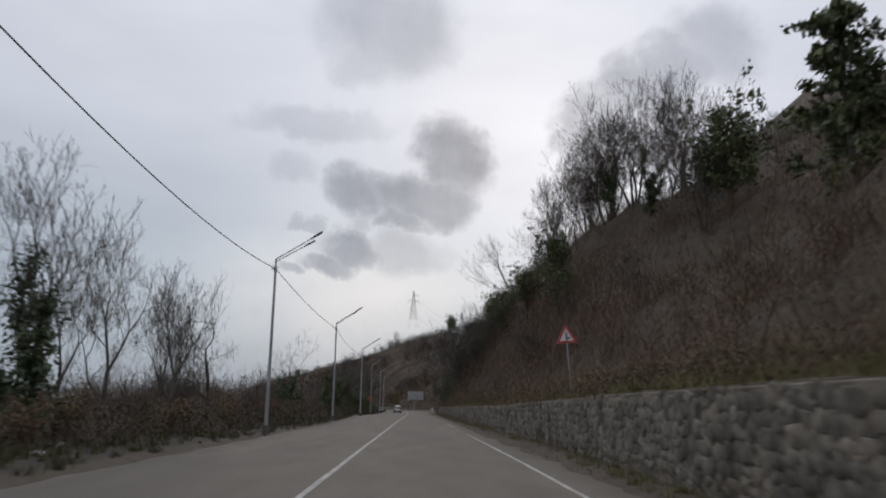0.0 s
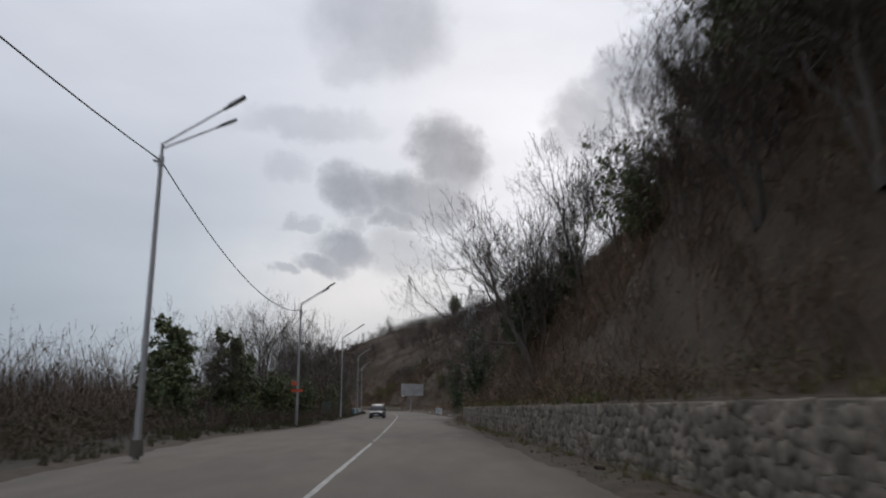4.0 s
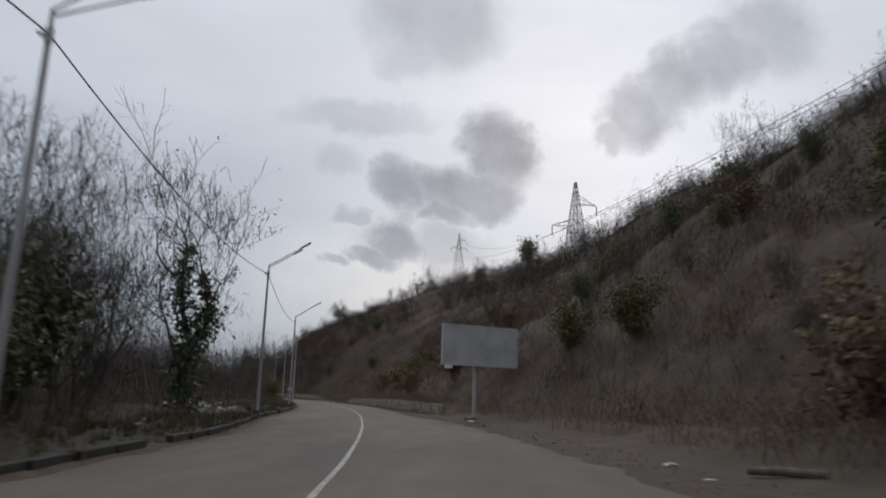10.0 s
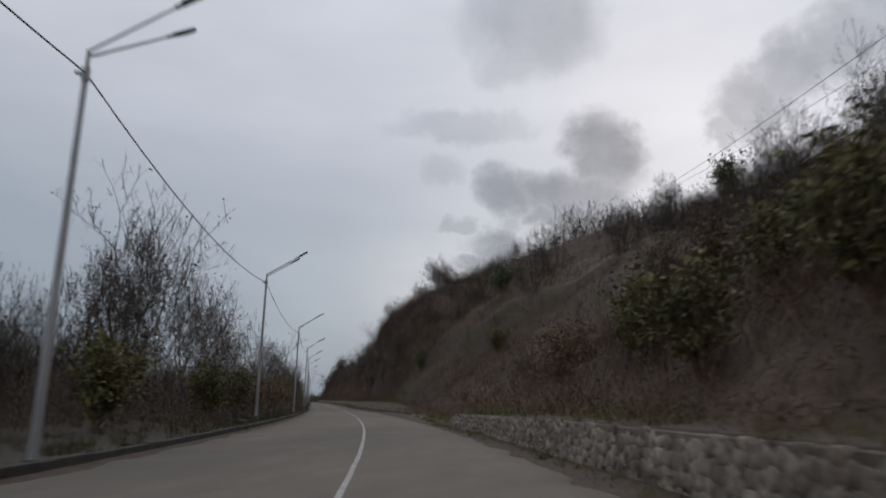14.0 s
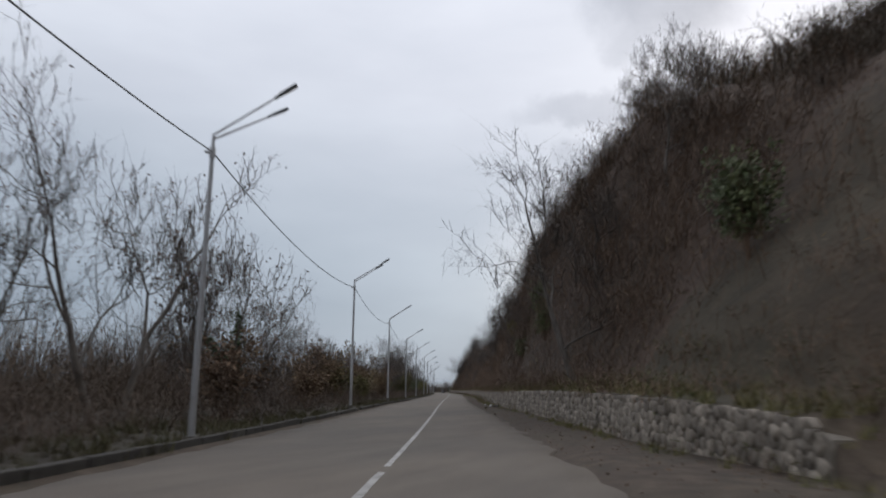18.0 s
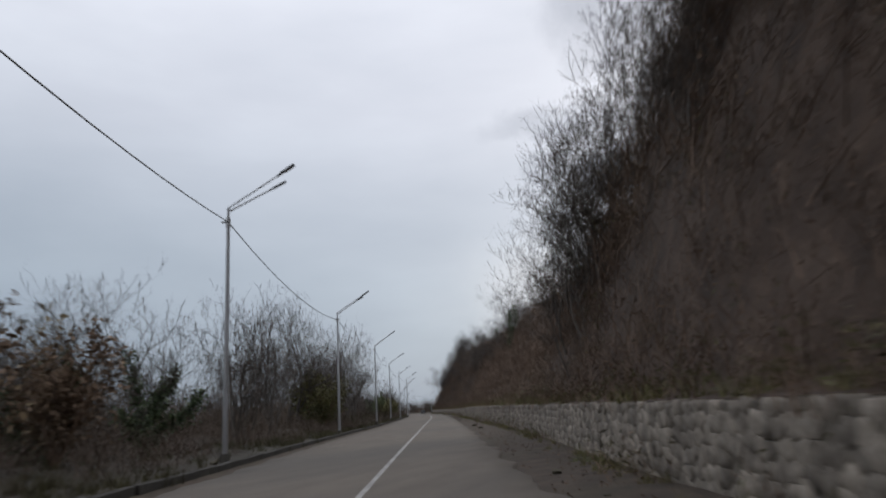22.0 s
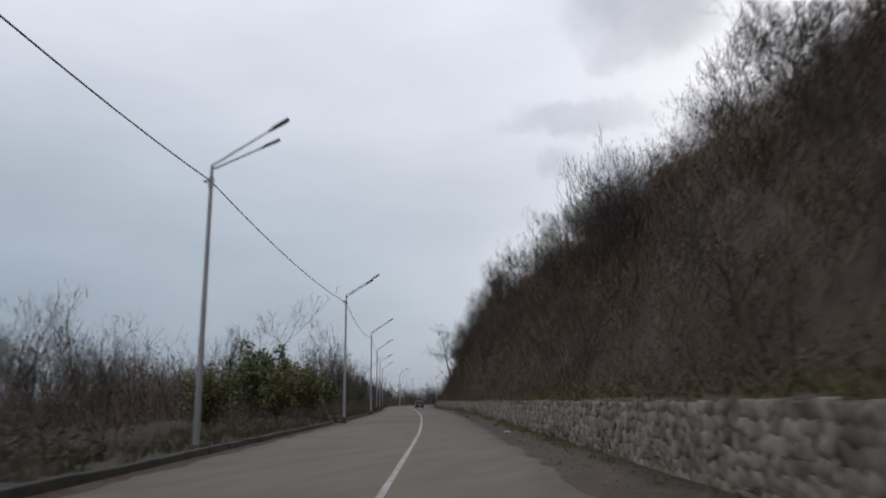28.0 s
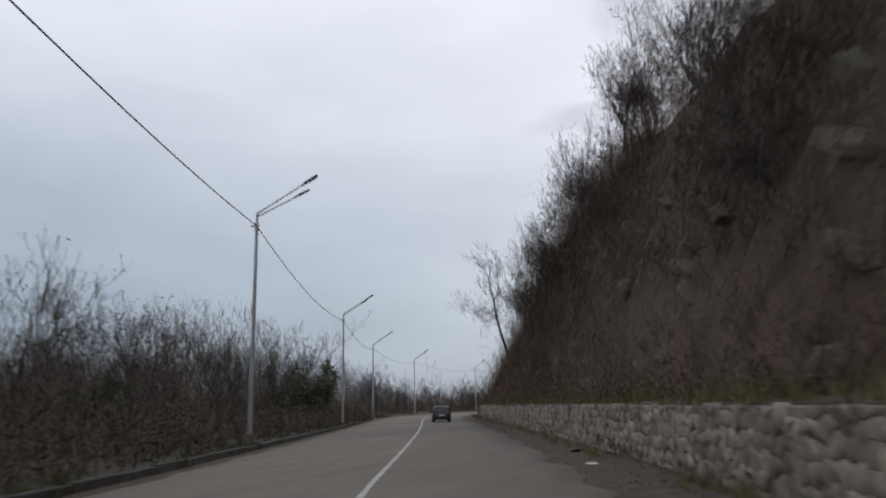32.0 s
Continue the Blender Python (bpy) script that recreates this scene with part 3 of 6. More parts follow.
V, F = strip(s, U, Z)
col = np.tile(np.arange(U.shape[1] - 1), n - 1)
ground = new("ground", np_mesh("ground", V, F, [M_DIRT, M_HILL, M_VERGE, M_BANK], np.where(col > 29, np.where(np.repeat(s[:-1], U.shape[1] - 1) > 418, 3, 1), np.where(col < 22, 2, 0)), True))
tagged(ground, "brown soil, dirt verge and wooded hillside beside the road", "ground", kind="structure")

bm = bmesh.new()
box(bm, 9000, 9000, 0.5, (0, 400, -16.5))
sea = tagged(new("water", bm_mesh("water", bm, M_WATER)), "grey sea far below the road", "sea", kind="structure")

s = np.arange(-400, 1055, 0.6)
le, re = tab(s, ROAD_L), tab(s, ROAD_R)
rag = RNG.normal(0, 0.07, len(s)) + 0.14 * np.sin(s * 1.9) * np.sin(s * 0.37) + 0.1 * np.sin(s * 0.9 + 1)
rag2 = RNG.normal(0, 0.05, len(s)) + 0.1 * np.sin(s * 1.3 + 2)
k = np.linspace(0, 1, 9)
U = le[:, None] + rag2[:, None] * (k == 0) + (re - le)[:, None] * k + rag[:, None] * (k == 1)
cross = 0.035 * (1 - (2 * k - 1) ** 2)
Z = np.tile(cross, (len(s), 1)) + 0.0 * U
Z[:, 0] = Z[:, -1] = -0.06
U = np.concatenate([U[:, :1], U[:, :1] + 0.05, U[:, 1:-1], U[:, -1:] - 0.06, U[:, -1:]], 1)
Z = np.concatenate([Z[:, :1], np.full((len(s), 1), 0.045), Z[:, 1:-1], np.full((len(s), 1), 0.045), Z[:, -1:]], 1)
Z[:, 2:-2] += 0.03
V, F = strip(s, U, Z)
road = tagged(new("road", np_mesh("road", V, F, [M_ASPHALT], smooth=True)), "worn grey two-lane asphalt road with ragged edges", "road", kind="structure")


def road_z(s_, u_):
    a, b = tab(s_, ROAD_L), tab(s_, ROAD_R)
    q = (u_ - a) / (b - a)
    return 0.065 - 0.035 * (2 * q - 1) ** 2


def marking(name, s_, mid, wide, label):
    u_ = mid[:, None] + np.array([[-wide / 2, wide / 2]])
    u_ = u_ + RNG.normal(0, 0.006, u_.shape)
    V_, F_ = strip(s_, u_, road_z(s_[:, None], u_) + 0.006)
    return tagged(new(name, np_mesh(name, V_, F_, [M_PAINT])), label, "road marking", kind="structure")


a = np.arange(-40, 112, 0.8)
marking("trim_centre_line_a", a, tab(a, CENTRE), 0.13, "worn white solid centre line on asphalt")
for i, b in enumerate(np.arange(112.6, 121, 1.25)):
    a = np.linspace(b, b + 0.8, 3)
    marking("trim_centre_dash_a_%d" % (i + 1), a, tab(a, CENTRE), 0.13, "short white dash of a worn centre line")
a = np.arange(122, 366, 0.8)
marking("trim_centre_line_b", a, tab(a, CENTRE), 0.12, "thin worn white centre line on the bend")
for i, b in enumerate((366.8, 377.5, 388, 398.5)):
    a = np.linspace(b, b + 6.5, 8)
    marking("trim_centre_dash_b_%d" % (i + 1), a, tab(a, CENTRE), 0.15, "white dash of the centre line")
a = np.arange(406, 1040, 0.8)
marking("trim_centre_line_c", a, tab(a, CENTRE), 0.13, "white solid centre line on asphalt")
a = np.arange(-40, 66, 0.8)
marking("trim_edge_line", a, tab(a, [(-40, 2.75), (20, 2.95), (66, 2.8)]), 0.11, "faded white edge line on asphalt")

# ---- vegetation ----
def frame_of(d):
    d = d / (np.linalg.norm(d, axis=-1, keepdims=True) + 1e-9)
    a = np.where(np.abs(d[..., 2:3]) < 0.9, np.array([0, 0, 1.0]), np.array([1.0, 0, 0]))
    x = np.cross(d, a)
    x /= np.linalg.norm(x, axis=-1, keepdims=True) + 1e-9
    return x, np.cross(d, x)


def tubes(paths, radii, sides):
    """Many tapering tubes with the same count of points: paths (n, k, 3), radii (n, k)."""
    paths, radii = np.asarray(paths, float), np.asarray(radii, float)
    n_, k_, _ = paths.shape
    x, y = frame_of(paths[:, -1] - paths[:, 0])
    a_ = np.arange(sides) * 2 * np.pi / sides
    ring = x[:, None, None] * np.cos(a_)[None, None, :, None] + y[:, None, None] * np.sin(a_)[None, None, :, None]
    V_ = (paths[:, :, None] + ring * radii[:, :, None, None]).reshape(-1, 3)
    i = np.arange(k_ - 1)[:, None] * sides + np.arange(sides)[None]
    j = np.arange(k_ - 1)[:, None] * sides + (np.arange(sides)[None] + 1) % sides
    q = np.stack([i, j, j + sides, i + sides], -1).reshape(-1, 4)
    F_ = (q[None] + (np.arange(n_) * k_ * sides)[:, None, None]).reshape(-1, 4)
    return V_, F_


def sprout(rng, paths, radii, count, lo, hi, length, angle, thin, points, bend=0.25, up=0.15):
    """Side shoots of a set of branches."""
    n_, k_, _ = paths.shape
    t = rng.uniform(lo, hi, (n_, count)) * (k_ - 1)
    i = np.clip(t.astype(int), 0, k_ - 2)
    f = (t - i)[..., None]
    r_ = np.arange(n_)[:, None]
    base = paths[r_, i] * (1 - f) + paths[r_, i + 1] * f
    d = paths[r_, i + 1] - paths[r_, i]
    d /= np.linalg.norm(d, axis=-1, keepdims=True) + 1e-9
    x, y = frame_of(d)
    a_ = rng.uniform(0, 2 * np.pi, (n_, count, 1))
    th = np.radians(rng.normal(angle, angle * 0.25, (n_, count, 1)))
    out_ = d * np.cos(th) + (x * np.cos(a_) + y * np.sin(a_)) * np.sin(th)
    out_[..., 2] += up
    out_ /= np.linalg.norm(out_, axis=-1, keepdims=True)
    whole = np.linalg.norm(paths[:, -1] - paths[:, 0], axis=-1)[:, None]
    ln = whole * length * rng.uniform(0.55, 1.15, (n_, count)) * (1.15 - 0.55 * t / (k_ - 1))
    rad = (radii[r_, i] * (1 - f[..., 0]) + radii[r_, i + 1] * f[..., 0]) * thin
    base, out_, ln, rad = base.reshape(-1, 3), out_.reshape(-1, 3), ln.ravel(), rad.ravel()
    q = np.linspace(0, 1, points)
    P_ = base[:, None] + out_[:, None] * (ln[:, None] * q)[..., None]
    wig = rng.normal(0, 1, (len(base), 1, 3)) * bend * ln[:, None, None] * (q ** 2)[None, :, None] * 0.6
    P_ = P_ + wig + rng.normal(0, 0.02, P_.shape) * ln[:, None, None] * q[None, :, None]
    P_[:, :, 2] += up * 0.4 * ln[:, None] * q ** 2
    R_ = rad[:, None] * (1 - 0.72 * q)[None]
    return P_, np.maximum(R_, 0.004)


def leaf_cards(rng, centres, spread, size, per):
    c = np.repeat(centres, per, 0) + rng.normal(0, spread, (len(centres) * per, 3))
    d1, d2 = rng.normal(0, 1, c.shape), rng.normal(0, 1, c.shape)
    d1 /= np.linalg.norm(d1, axis=1, keepdims=True)
    d2 -= d1 * (d1 * d2).sum(1, keepdims=True)
    d2 /= np.linalg.norm(d2, axis=1, keepdims=True)
    sz = size * rng.uniform(0.6, 1.35, (len(c), 1))
    V_ = np.stack([c - d1 * sz, c + d2 * sz * 0.45, c + d1 * sz, c - d2 * sz * 0.45], 1).reshape(-1, 3)
    return V_, np.arange(len(V_)).reshape(-1, 4)


def bare_tree(seed, height=11.0, width=0.7, forks=1, first=0.3, lean=(0, 0), up=0.22, leaves=None, ivy=0.0, ivy_limbs=0, name="tree", label=""):
    """A leafless tree that forks again and again: stems, limbs, fine twigs, and where wanted withered leaves or ivy."""
    rng = np.random.default_rng(seed)
    a_ = np.arange(forks) * 6.283 / forks + rng.uniform(0, 6.283)
    tilt = np.radians(rng.uniform(8, 24, forks)) * (forks > 1)
    D_ = np.stack([np.cos(a_) * np.sin(tilt), np.sin(a_) * np.sin(tilt), np.cos(tilt)], 1)
    S_ = np.stack([np.cos(a_), np.sin(a_), 0 * a_], 1) * (0.15 if forks > 1 else 0.0) - np.array([0, 0, 0.3])
    ln = height * first * rng.uniform(0.85, 1.1, forks)
    rad = np.full(forks, (0.0125 * height + 0.03) / forks ** 0.35)
    levels = []
    for lev in range(8 if forks == 1 else 7):
        k_ = 5 if lev < 1 else 4 if lev < 3 else 3 if lev < 5 else 2
        q = np.linspace(0, 1, k_)
        crook = rng.normal(0, 1, (len(ln), 3)) * (0.12 if lev == 0 else 0.32)
        P_ = S_[:, None] + (D_[:, None] * q[None, :, None] + crook[:, None] * (q * (1 - q))[None, :, None]) * ln[:, None, None]
        if lev:
            P_[:, :, 2] += (up * 0.3 * ln)[:, None] * q ** 2
        flare = 1 + 0.55 * np.exp(-q * 9) if lev == 0 else 1.0
        levels.append((P_, rad[:, None] * (1 - 0.3 * q)[None] * flare))
        d = P_[:, -1] - P_[:, -2]
        d /= np.linalg.norm(d, axis=1, keepdims=True)
        x, y = frame_of(d)
        az = rng.uniform(0, 6.283, len(ln))
        nS, nD, nL, nR = [], [], [], []
        for where_, ang, ratio, thin, turn_ in ((1.0, 20, 0.80, 0.84, 0.0), (0.97, 40, 0.72, 0.70, 3.14), (0.6, 58, 0.66, 0.55, 1.57)):
            th = np.radians(rng.normal(ang, ang * 0.28, len(ln)))
            aa = az + turn_ + rng.normal(0, 0.5, len(ln))
            o_ = d * np.cos(th)[:, None] + (x * np.cos(aa)[:, None] + y * np.sin(aa)[:, None]) * np.sin(th)[:, None]
            o_[:, 2] += up * (1.0 if lev < 2 else 0.35)
            o_ /= np.linalg.norm(o_, axis=1, keepdims=True)
            f = where_ * (k_ - 1)
            i = min(int(f), k_ - 2)
            nS.append(P_[:, i] + (P_[:, i + 1] - P_[:, i]) * (f - i))
            nD.append(o_)
            nL.append(ln * ratio * rng.uniform(0.72, 1.18, len(ln)))
            nR.append(rad * 0.7 * thin + 0.0)
        S_, D_, ln, rad = np.concatenate(nS), np.concatenate(nD), np.concatenate(nL), np.concatenate(nR)
    tips = levels[-1][0][:, -1]
    more = 2 if len(tips) < 2000 else 1
    T1 = np.repeat(levels[-1][0][:, 0] * 0.4 + tips * 0.6, more, 0)
    T2 = T1 + (np.repeat(tips - levels[-1][0][:, 0], more, 0) * 0.5 + rng.normal(0, 0.26, T1.shape)) * rng.uniform(0.6, 1.2, (len(T1), 1))
    # bring the crown to the height and width asked for
    kz = height / np.percentile(tips[:, 2], 99.5)
    kx = np.clip(width * height / 2 / np.percentile(np.hypot(tips[:, 0], tips[:, 1]), 93), 0.85 * kz, 1.5 * kz)

    def shape(p):
        p = p * np.array([kx, kx, kz])
        z_ = np.clip(p[..., 2:3], 0, None)
        return np.concatenate([p[..., :2] + z_ * np.array(lean), p[..., 2:3]], -1)

    levels = [(shape(p), r) for p, r in levels]
    tips, T1, T2 = shape(tips), shape(T1), shape(T2)
    stout = [tubes(p, np.maximum(r, 0.02), n_) for (p, r), n_ in zip(levels[:3], (9, 7, 5))]
    thin_ = [tubes(p, np.maximum(r, 0.011), 3) for p, r in levels[3:5]]
    for (p, r), w_ in zip(levels[5:], (0.013, 0.0105, 0.0085)):
        V_, F_ = tubes(p, np.maximum(r, w_), 2)
        thin_.append((V_, F_[::2]))
    x, y = frame_of(T2 - T1)
    thin_.append((np.stack([T1 - x * 0.007, T1 + x * 0.007, T2, T2], 1).reshape(-1, 3), np.arange(len(T1) * 4).reshape(-1, 4)))

    def join(bits):
        base, VV, FF = 0, [], []
        for V_, F_ in bits:
            VV.append(V_)
            FF.append(F_ + base)
            base += len(V_)
        return np.concatenate(VV), np.concatenate(FF)

    root = thing(name, Matrix.Identity(4), label, "tree")
    np_part("trunk", np_mesh("trunk", *join(stout), [M_BARK], smooth=True), root)
    np_part("crown", np_mesh("crown", *join(thin_), [M_TWIG]), root, "fine bare twigs")
    if leaves:
        material, share, size, word = leaves
        pick = tips[rng.random(len(tips)) < share]
        V_, F_ = leaf_cards(rng, pick, 0.09, size, 2)
        np_part("foliage", np_mesh("foliage", V_, F_, [material]), root, word)
    if ivy:
        c = []
        bits = [(p, 1100 * ivy / forks, 0.2 + 0.2 * ivy) for p in levels[0][0]] + [(p, 700 * ivy, 0.2 + 0.12 * ivy) for p in levels[1][0][:ivy_limbs]]
        bits += [(p[:3], 260 * ivy, 0.22) for p in levels[2][0][:ivy_limbs]]
        for p, count, wide in bits:
            t = rng.uniform(0, 1, int(count))
            qq = np.linspace(0, 1, len(p))
            c.append(np.stack([np.interp(t, qq, p[:, j]) for j in range(3)], 1) + rng.normal(0, 1, (len(t), 3)) * (wide * (0.35 + 0.8 * np.abs(np.sin(5.5 * t + count))))[:, None])
        c = np.concatenate(c)
        c = c[c[:, 2] > 0.05]
        V_, F_ = leaf_cards(rng, c, 0.05, 0.13, 1)
        np_part("ivy", np_mesh("ivy", V_, F_, [M_IVY]), root, "dark green ivy on the trunk")
    return root


def leafy_bush(seed, name, material, r, h, count, word, category="bush", size=0.085):
    """A shrub of stems and many small leaves, with an uneven outline."""
    rng = np.random.default_rng(seed)
    q = np.linspace(0, 1, 4)
    k_ = 16
    a_ = rng.uniform(0, 6.283, k_)
    ln = h * rng.uniform(0.6, 1.05, k_)
    tilt = rng.uniform(0.05, 0.9, k_) * r / h
    P_ = np.stack([np.cos(a_)[:, None] * (ln * tilt)[:, None] * q, np.sin(a_)[:, None] * (ln * tilt)[:, None] * q, ln[:, None] * q - 0.1 * (1 - q)], -1)
    R_ = np.tile(0.035 * (1 - 0.8 * q), (k_, 1))
    S_, SR = sprout(rng, P_, R_, 9, 0.25, 1.0, 0.42, 42, 0.6, 3, 0.3, 0.1)
    S2, SR2 = sprout(rng, S_, SR, 4, 0.2, 1.0, 0.5, 40, 0.7, 2, 0.2, 0.1)
    V1, F1 = tubes(P_, R_, 4)
    V2, F2 = tubes(S_, SR, 3)
    V3, F3 = tubes(S2, np.maximum(SR2, 0.005), 2)
    root = thing(name, Matrix.Identity(4), word, category)
    np_part("branchwork", np_mesh("branchwork", np.concatenate([V1, V2, V3]), np.concatenate([F1, F2 + len(V1), F3[::2] + len(V1) + len(V2)]), [M_BRUSH]), root)
    base = np.concatenate([S_[:, 1], S_[:, 2], S2[:, 1]])
    pick = base[rng.integers(0, len(base), count)]
    V_, F_ = leaf_cards(rng, pick, 0.14, size * 1.25, 1)
    np_part("foliage", np_mesh("foliage", V_, F_, [material]), root)
    return root


def conifer(seed, h, label):
    """A dark pine with drooping tiers of needles."""
    rng = np.random.default_rng(seed)
    q = np.linspace(0, 1, 7)
    T_ = np.stack([0.02 * h * np.sin(q * 3), 0 * q, h * q - 0.2 * (1 - q)], 1)[None]
    TR = (0.02 * h * (1 - 0.93 * q))[None]
    L_, LR = sprout(rng, T_, TR, 46, 0.18, 0.99, 0.30, 76, 0.35, 5, 0.1, 0.0)
    L_[:, :, 2] -= 0.12 * np.linspace(0, 1, 5)[None] ** 2 * np.linalg.norm(L_[:, -1] - L_[:, 0], axis=1)[:, None]
    B_, BR = sprout(rng, L_, LR, 12, 0.15, 1.0, 0.34, 50, 0.6, 3, 0.2, 0.05)
    root = thing("pine_tree", Matrix.Identity(4), label, "tree")
    V1, F1 = tubes(T_, TR, 8)
    V2, F2 = tubes(L_, np.maximum(LR, 0.012), 3)
    np_part("trunk", np_mesh("trunk", np.concatenate([V1, V2]), np.concatenate([F1, F2 + len(V1)]), [M_BARK]), root)
    c = np.concatenate([B_[:, 0], B_[:, 1], B_[:, 2]])
    V_, F_ = leaf_cards(rng, c, 0.12, 0.22, 3)
    np_part("crown", np_mesh("crown", V_, F_, [M_EVER]), root, "dark green needles")
    return root


def brush_clump(seed, h, r, stems, twigs, fine, leaf, lsize, wide):
    """Arrays for one rounded clump of leafless scrub: triangles and their material."""
    rng = np.random.default_rng(seed)
    a_ = rng.uniform(0, 6.283, stems)
    b0 = rng.normal(0, r * 0.35, (stems, 2))
    tilt = rng.uniform(0.1, 1.0, stems) * r / h * 2.2
    ln = h * rng.uniform(0.65, 1.05, stems) * (1 - 0.28 * np.clip(tilt, 0, 1.4))
    q = np.linspace(0, 1, 3)
    P_ = np.stack([b0[:, :1] + np.cos(a_)[:, None] * (ln * tilt)[:, None] * q ** 1.3, b0[:, 1:] + np.sin(a_)[:, None] * (ln * tilt)[:, None] * q ** 1.3,
                   ln[:, None] * (q - 0.1 * q ** 2) - 0.15 * (1 - q)], -1)
    R_ = np.tile(wide * 1.5 * (1 - 0.7 * q), (stems, 1))
    S_, SR = sprout(rng, P_, R_, twigs, 0.1, 1.0, 0.5, 62, 0.6, 3, 0.3, 0.02)
    T_, TR = sprout(rng, S_, SR, fine, 0.1, 1.0, 0.6, 58, 0.7, 2, 0.2, 0.0)
    V1, F1 = tubes(P_, R_, 2)
    F1 = F1[::2]
    VV, FF, base = [V1], [F1[:, :3], F1[:, [0, 2, 3]]], len(V1)
    for p, w_ in ((S_, wide), (T_, wide * 0.8)):
        x, y = frame_of(p[:, -1] - p[:, 0])
        V2 = np.stack([p[:, 0] - x * w_, p[:, 0] + x * w_, p[:, -1]], 1).reshape(-1, 3)
        VV.append(V2)
        FF.append(np.arange(len(V2)).reshape(-1, 3) + base)
        base += len(V2)
    n_ = sum(len(f) for f in FF)
    c = T_[rng.integers(0, len(T_), leaf), 1] + rng.normal(0, 0.05 * h, (leaf, 3))
    V3, F3 = leaf_cards(rng, c, 0.02, lsize, 1)
    return np.concatenate(VV + [V3]), np.concatenate(FF + [F3[:, :3] + base]), np.concatenate([np.zeros(n_), np.ones(leaf)])


def scatter(name, clumps, s_, u_, z_, scale, mats, label, category, seed):
    """Many clumps joined into one object of uncountable growth."""
    rng = np.random.default_rng(seed)
    p = at(s_, u_)
    p[:, 2] = z_
    which = rng.integers(0, len(clumps), len(p))
    VV, FF, II, base = [], [], [], 0
    for c, (V_, F_, idx) in enumerate(clumps):
        k_ = np.where(which == c)[0]
        if not len(k_):
            continue
        a_ = rng.uniform(0, 6.283, len(k_))
        R_ = np.stack([np.stack([np.cos(a_), -np.sin(a_), 0 * a_], -1), np.stack([np.sin(a_), np.cos(a_), 0 * a_], -1), np.stack([0 * a_, 0 * a_, 0 * a_ + 1], -1)], 1)
        W_ = np.einsum("nij,kj->nki", R_, V_) * scale[k_, None, None] + p[k_, None]
        VV.append(W_.reshape(-1, 3))
        FF.append((F_[None] + (np.arange(len(k_)) * len(V_))[:, None, None]).reshape(-1, 3) + base)
        II.append(np.tile(idx, len(k_)))
        base += len(k_) * len(V_)
    return tagged(new(name, np_mesh(name, np.concatenate(VV), np.concatenate(FF), mats, np.concatenate(II))), label, category, kind="stuff")


NEAR = [brush_clump(100 + i, 2.0, 1.3, 6, 5, 4, 18, 0.06, 0.0075) for i in range(6)]
FARB = [brush_clump(200 + i, 5.2, 1.9, 5, 6, 4, 10, 0.13, 0.022) for i in range(6)]
THICK = [brush_clump(250 + i, 2.6, 1.3, 7, 6, 4, 16, 0.05, 0.008) for i in range(6)]
TANGLE = [brush_clump(290 + i, 0.9, 0.9, 6, 5, 3, 14, 0.04, 0.006) for i in range(4)]
LEDGE = [brush_clump(270 + i, 0.8, 0.8, 6, 4, 2, 30, 0.06, 0.006) for i in range(4)]
rng = np.random.default_rng(21)


def open_right(s_, u_):
    """True where the slope carries scrub: not on the side road, shoulders or in front of the wall."""
    w = u_ - tab(s_, WALL_U)
    keep = w > 0.8
    keep &= ~((s_ > 150) & (s_ < 178) & (w < 4.5))
    keep &= ~((np.abs(s_ - 169 - 0.9 * w) < 3.4) & (w < 20))
    keep &= ~((s_ > 181) & (s_ < 275) & (w < 1.5))
    return keep


for i, (a, b) in enumerate(((-30, 90), (90, 200), (200, 330), (330, 450), (450, 570), (570, 700), (700, 800))):
    n = int((b - a) * 11)
    s_ = rng.uniform(a, b, n)
    w = 0.9 + 25 * rng.random(n) ** 1.5
    u_ = tab(s_, WALL_U) + w
    k = open_right(s_, u_)
    s_, u_, w = s_[k], u_[k], w[k]
    steep = tab(s_, SLOPE) > 45
    sc = rng.uniform(0.5, 1.25, len(s_)) * np.clip(0.4 + w * 0.2, 0.4, 1.3)
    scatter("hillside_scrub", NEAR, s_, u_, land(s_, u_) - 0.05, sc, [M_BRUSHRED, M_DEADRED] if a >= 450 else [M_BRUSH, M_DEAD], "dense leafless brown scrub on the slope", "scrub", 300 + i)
for i, (a, b) in enumerate(((-30, 160), (160, 330), (330, 480), (480, 640), (640, 800))):
    n = int((b - a) * 8)
    s_ = rng.uniform(a, b, n)
    w = 20 + 134 * rng.random(n) ** 1.3
    u_ = tab(s_, WALL_U) + w
    k = (s_ < 735) | (w < 100)
    s_, u_, w = s_[k], u_[k], w[k]
    sc = rng.uniform(0.45, 1.0, len(s_)) * np.clip(0.6 + w / 110, 0.6, 1.3)
    scatter("hillside_wood", FARB, s_, u_, land(s_, u_) - 0.2, sc, [M_FARWOOD, M_DEAD], "leafless brown woodland covering the upper hill", "woodland", 400 + i)
for i, (a, b, per) in enumerate(((300, 410, 13), (-20, 112, 8), (112, 150, 18), (505, 590, 14), (590, 700, 10))):
    n = int((b - a) * per)
    s_ = rng.uniform(a, b, n)
    w = 1.6 + 17 * rng.random(n)
    u_ = tab(s_, WALL_U) + w
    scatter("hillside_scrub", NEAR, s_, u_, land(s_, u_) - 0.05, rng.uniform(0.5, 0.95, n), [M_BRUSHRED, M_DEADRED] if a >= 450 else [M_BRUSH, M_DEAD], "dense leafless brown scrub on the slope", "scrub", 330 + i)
n = 1300
s_ = rng.uniform(330, 530, n)
w = 40 + 75 * rng.random(n)
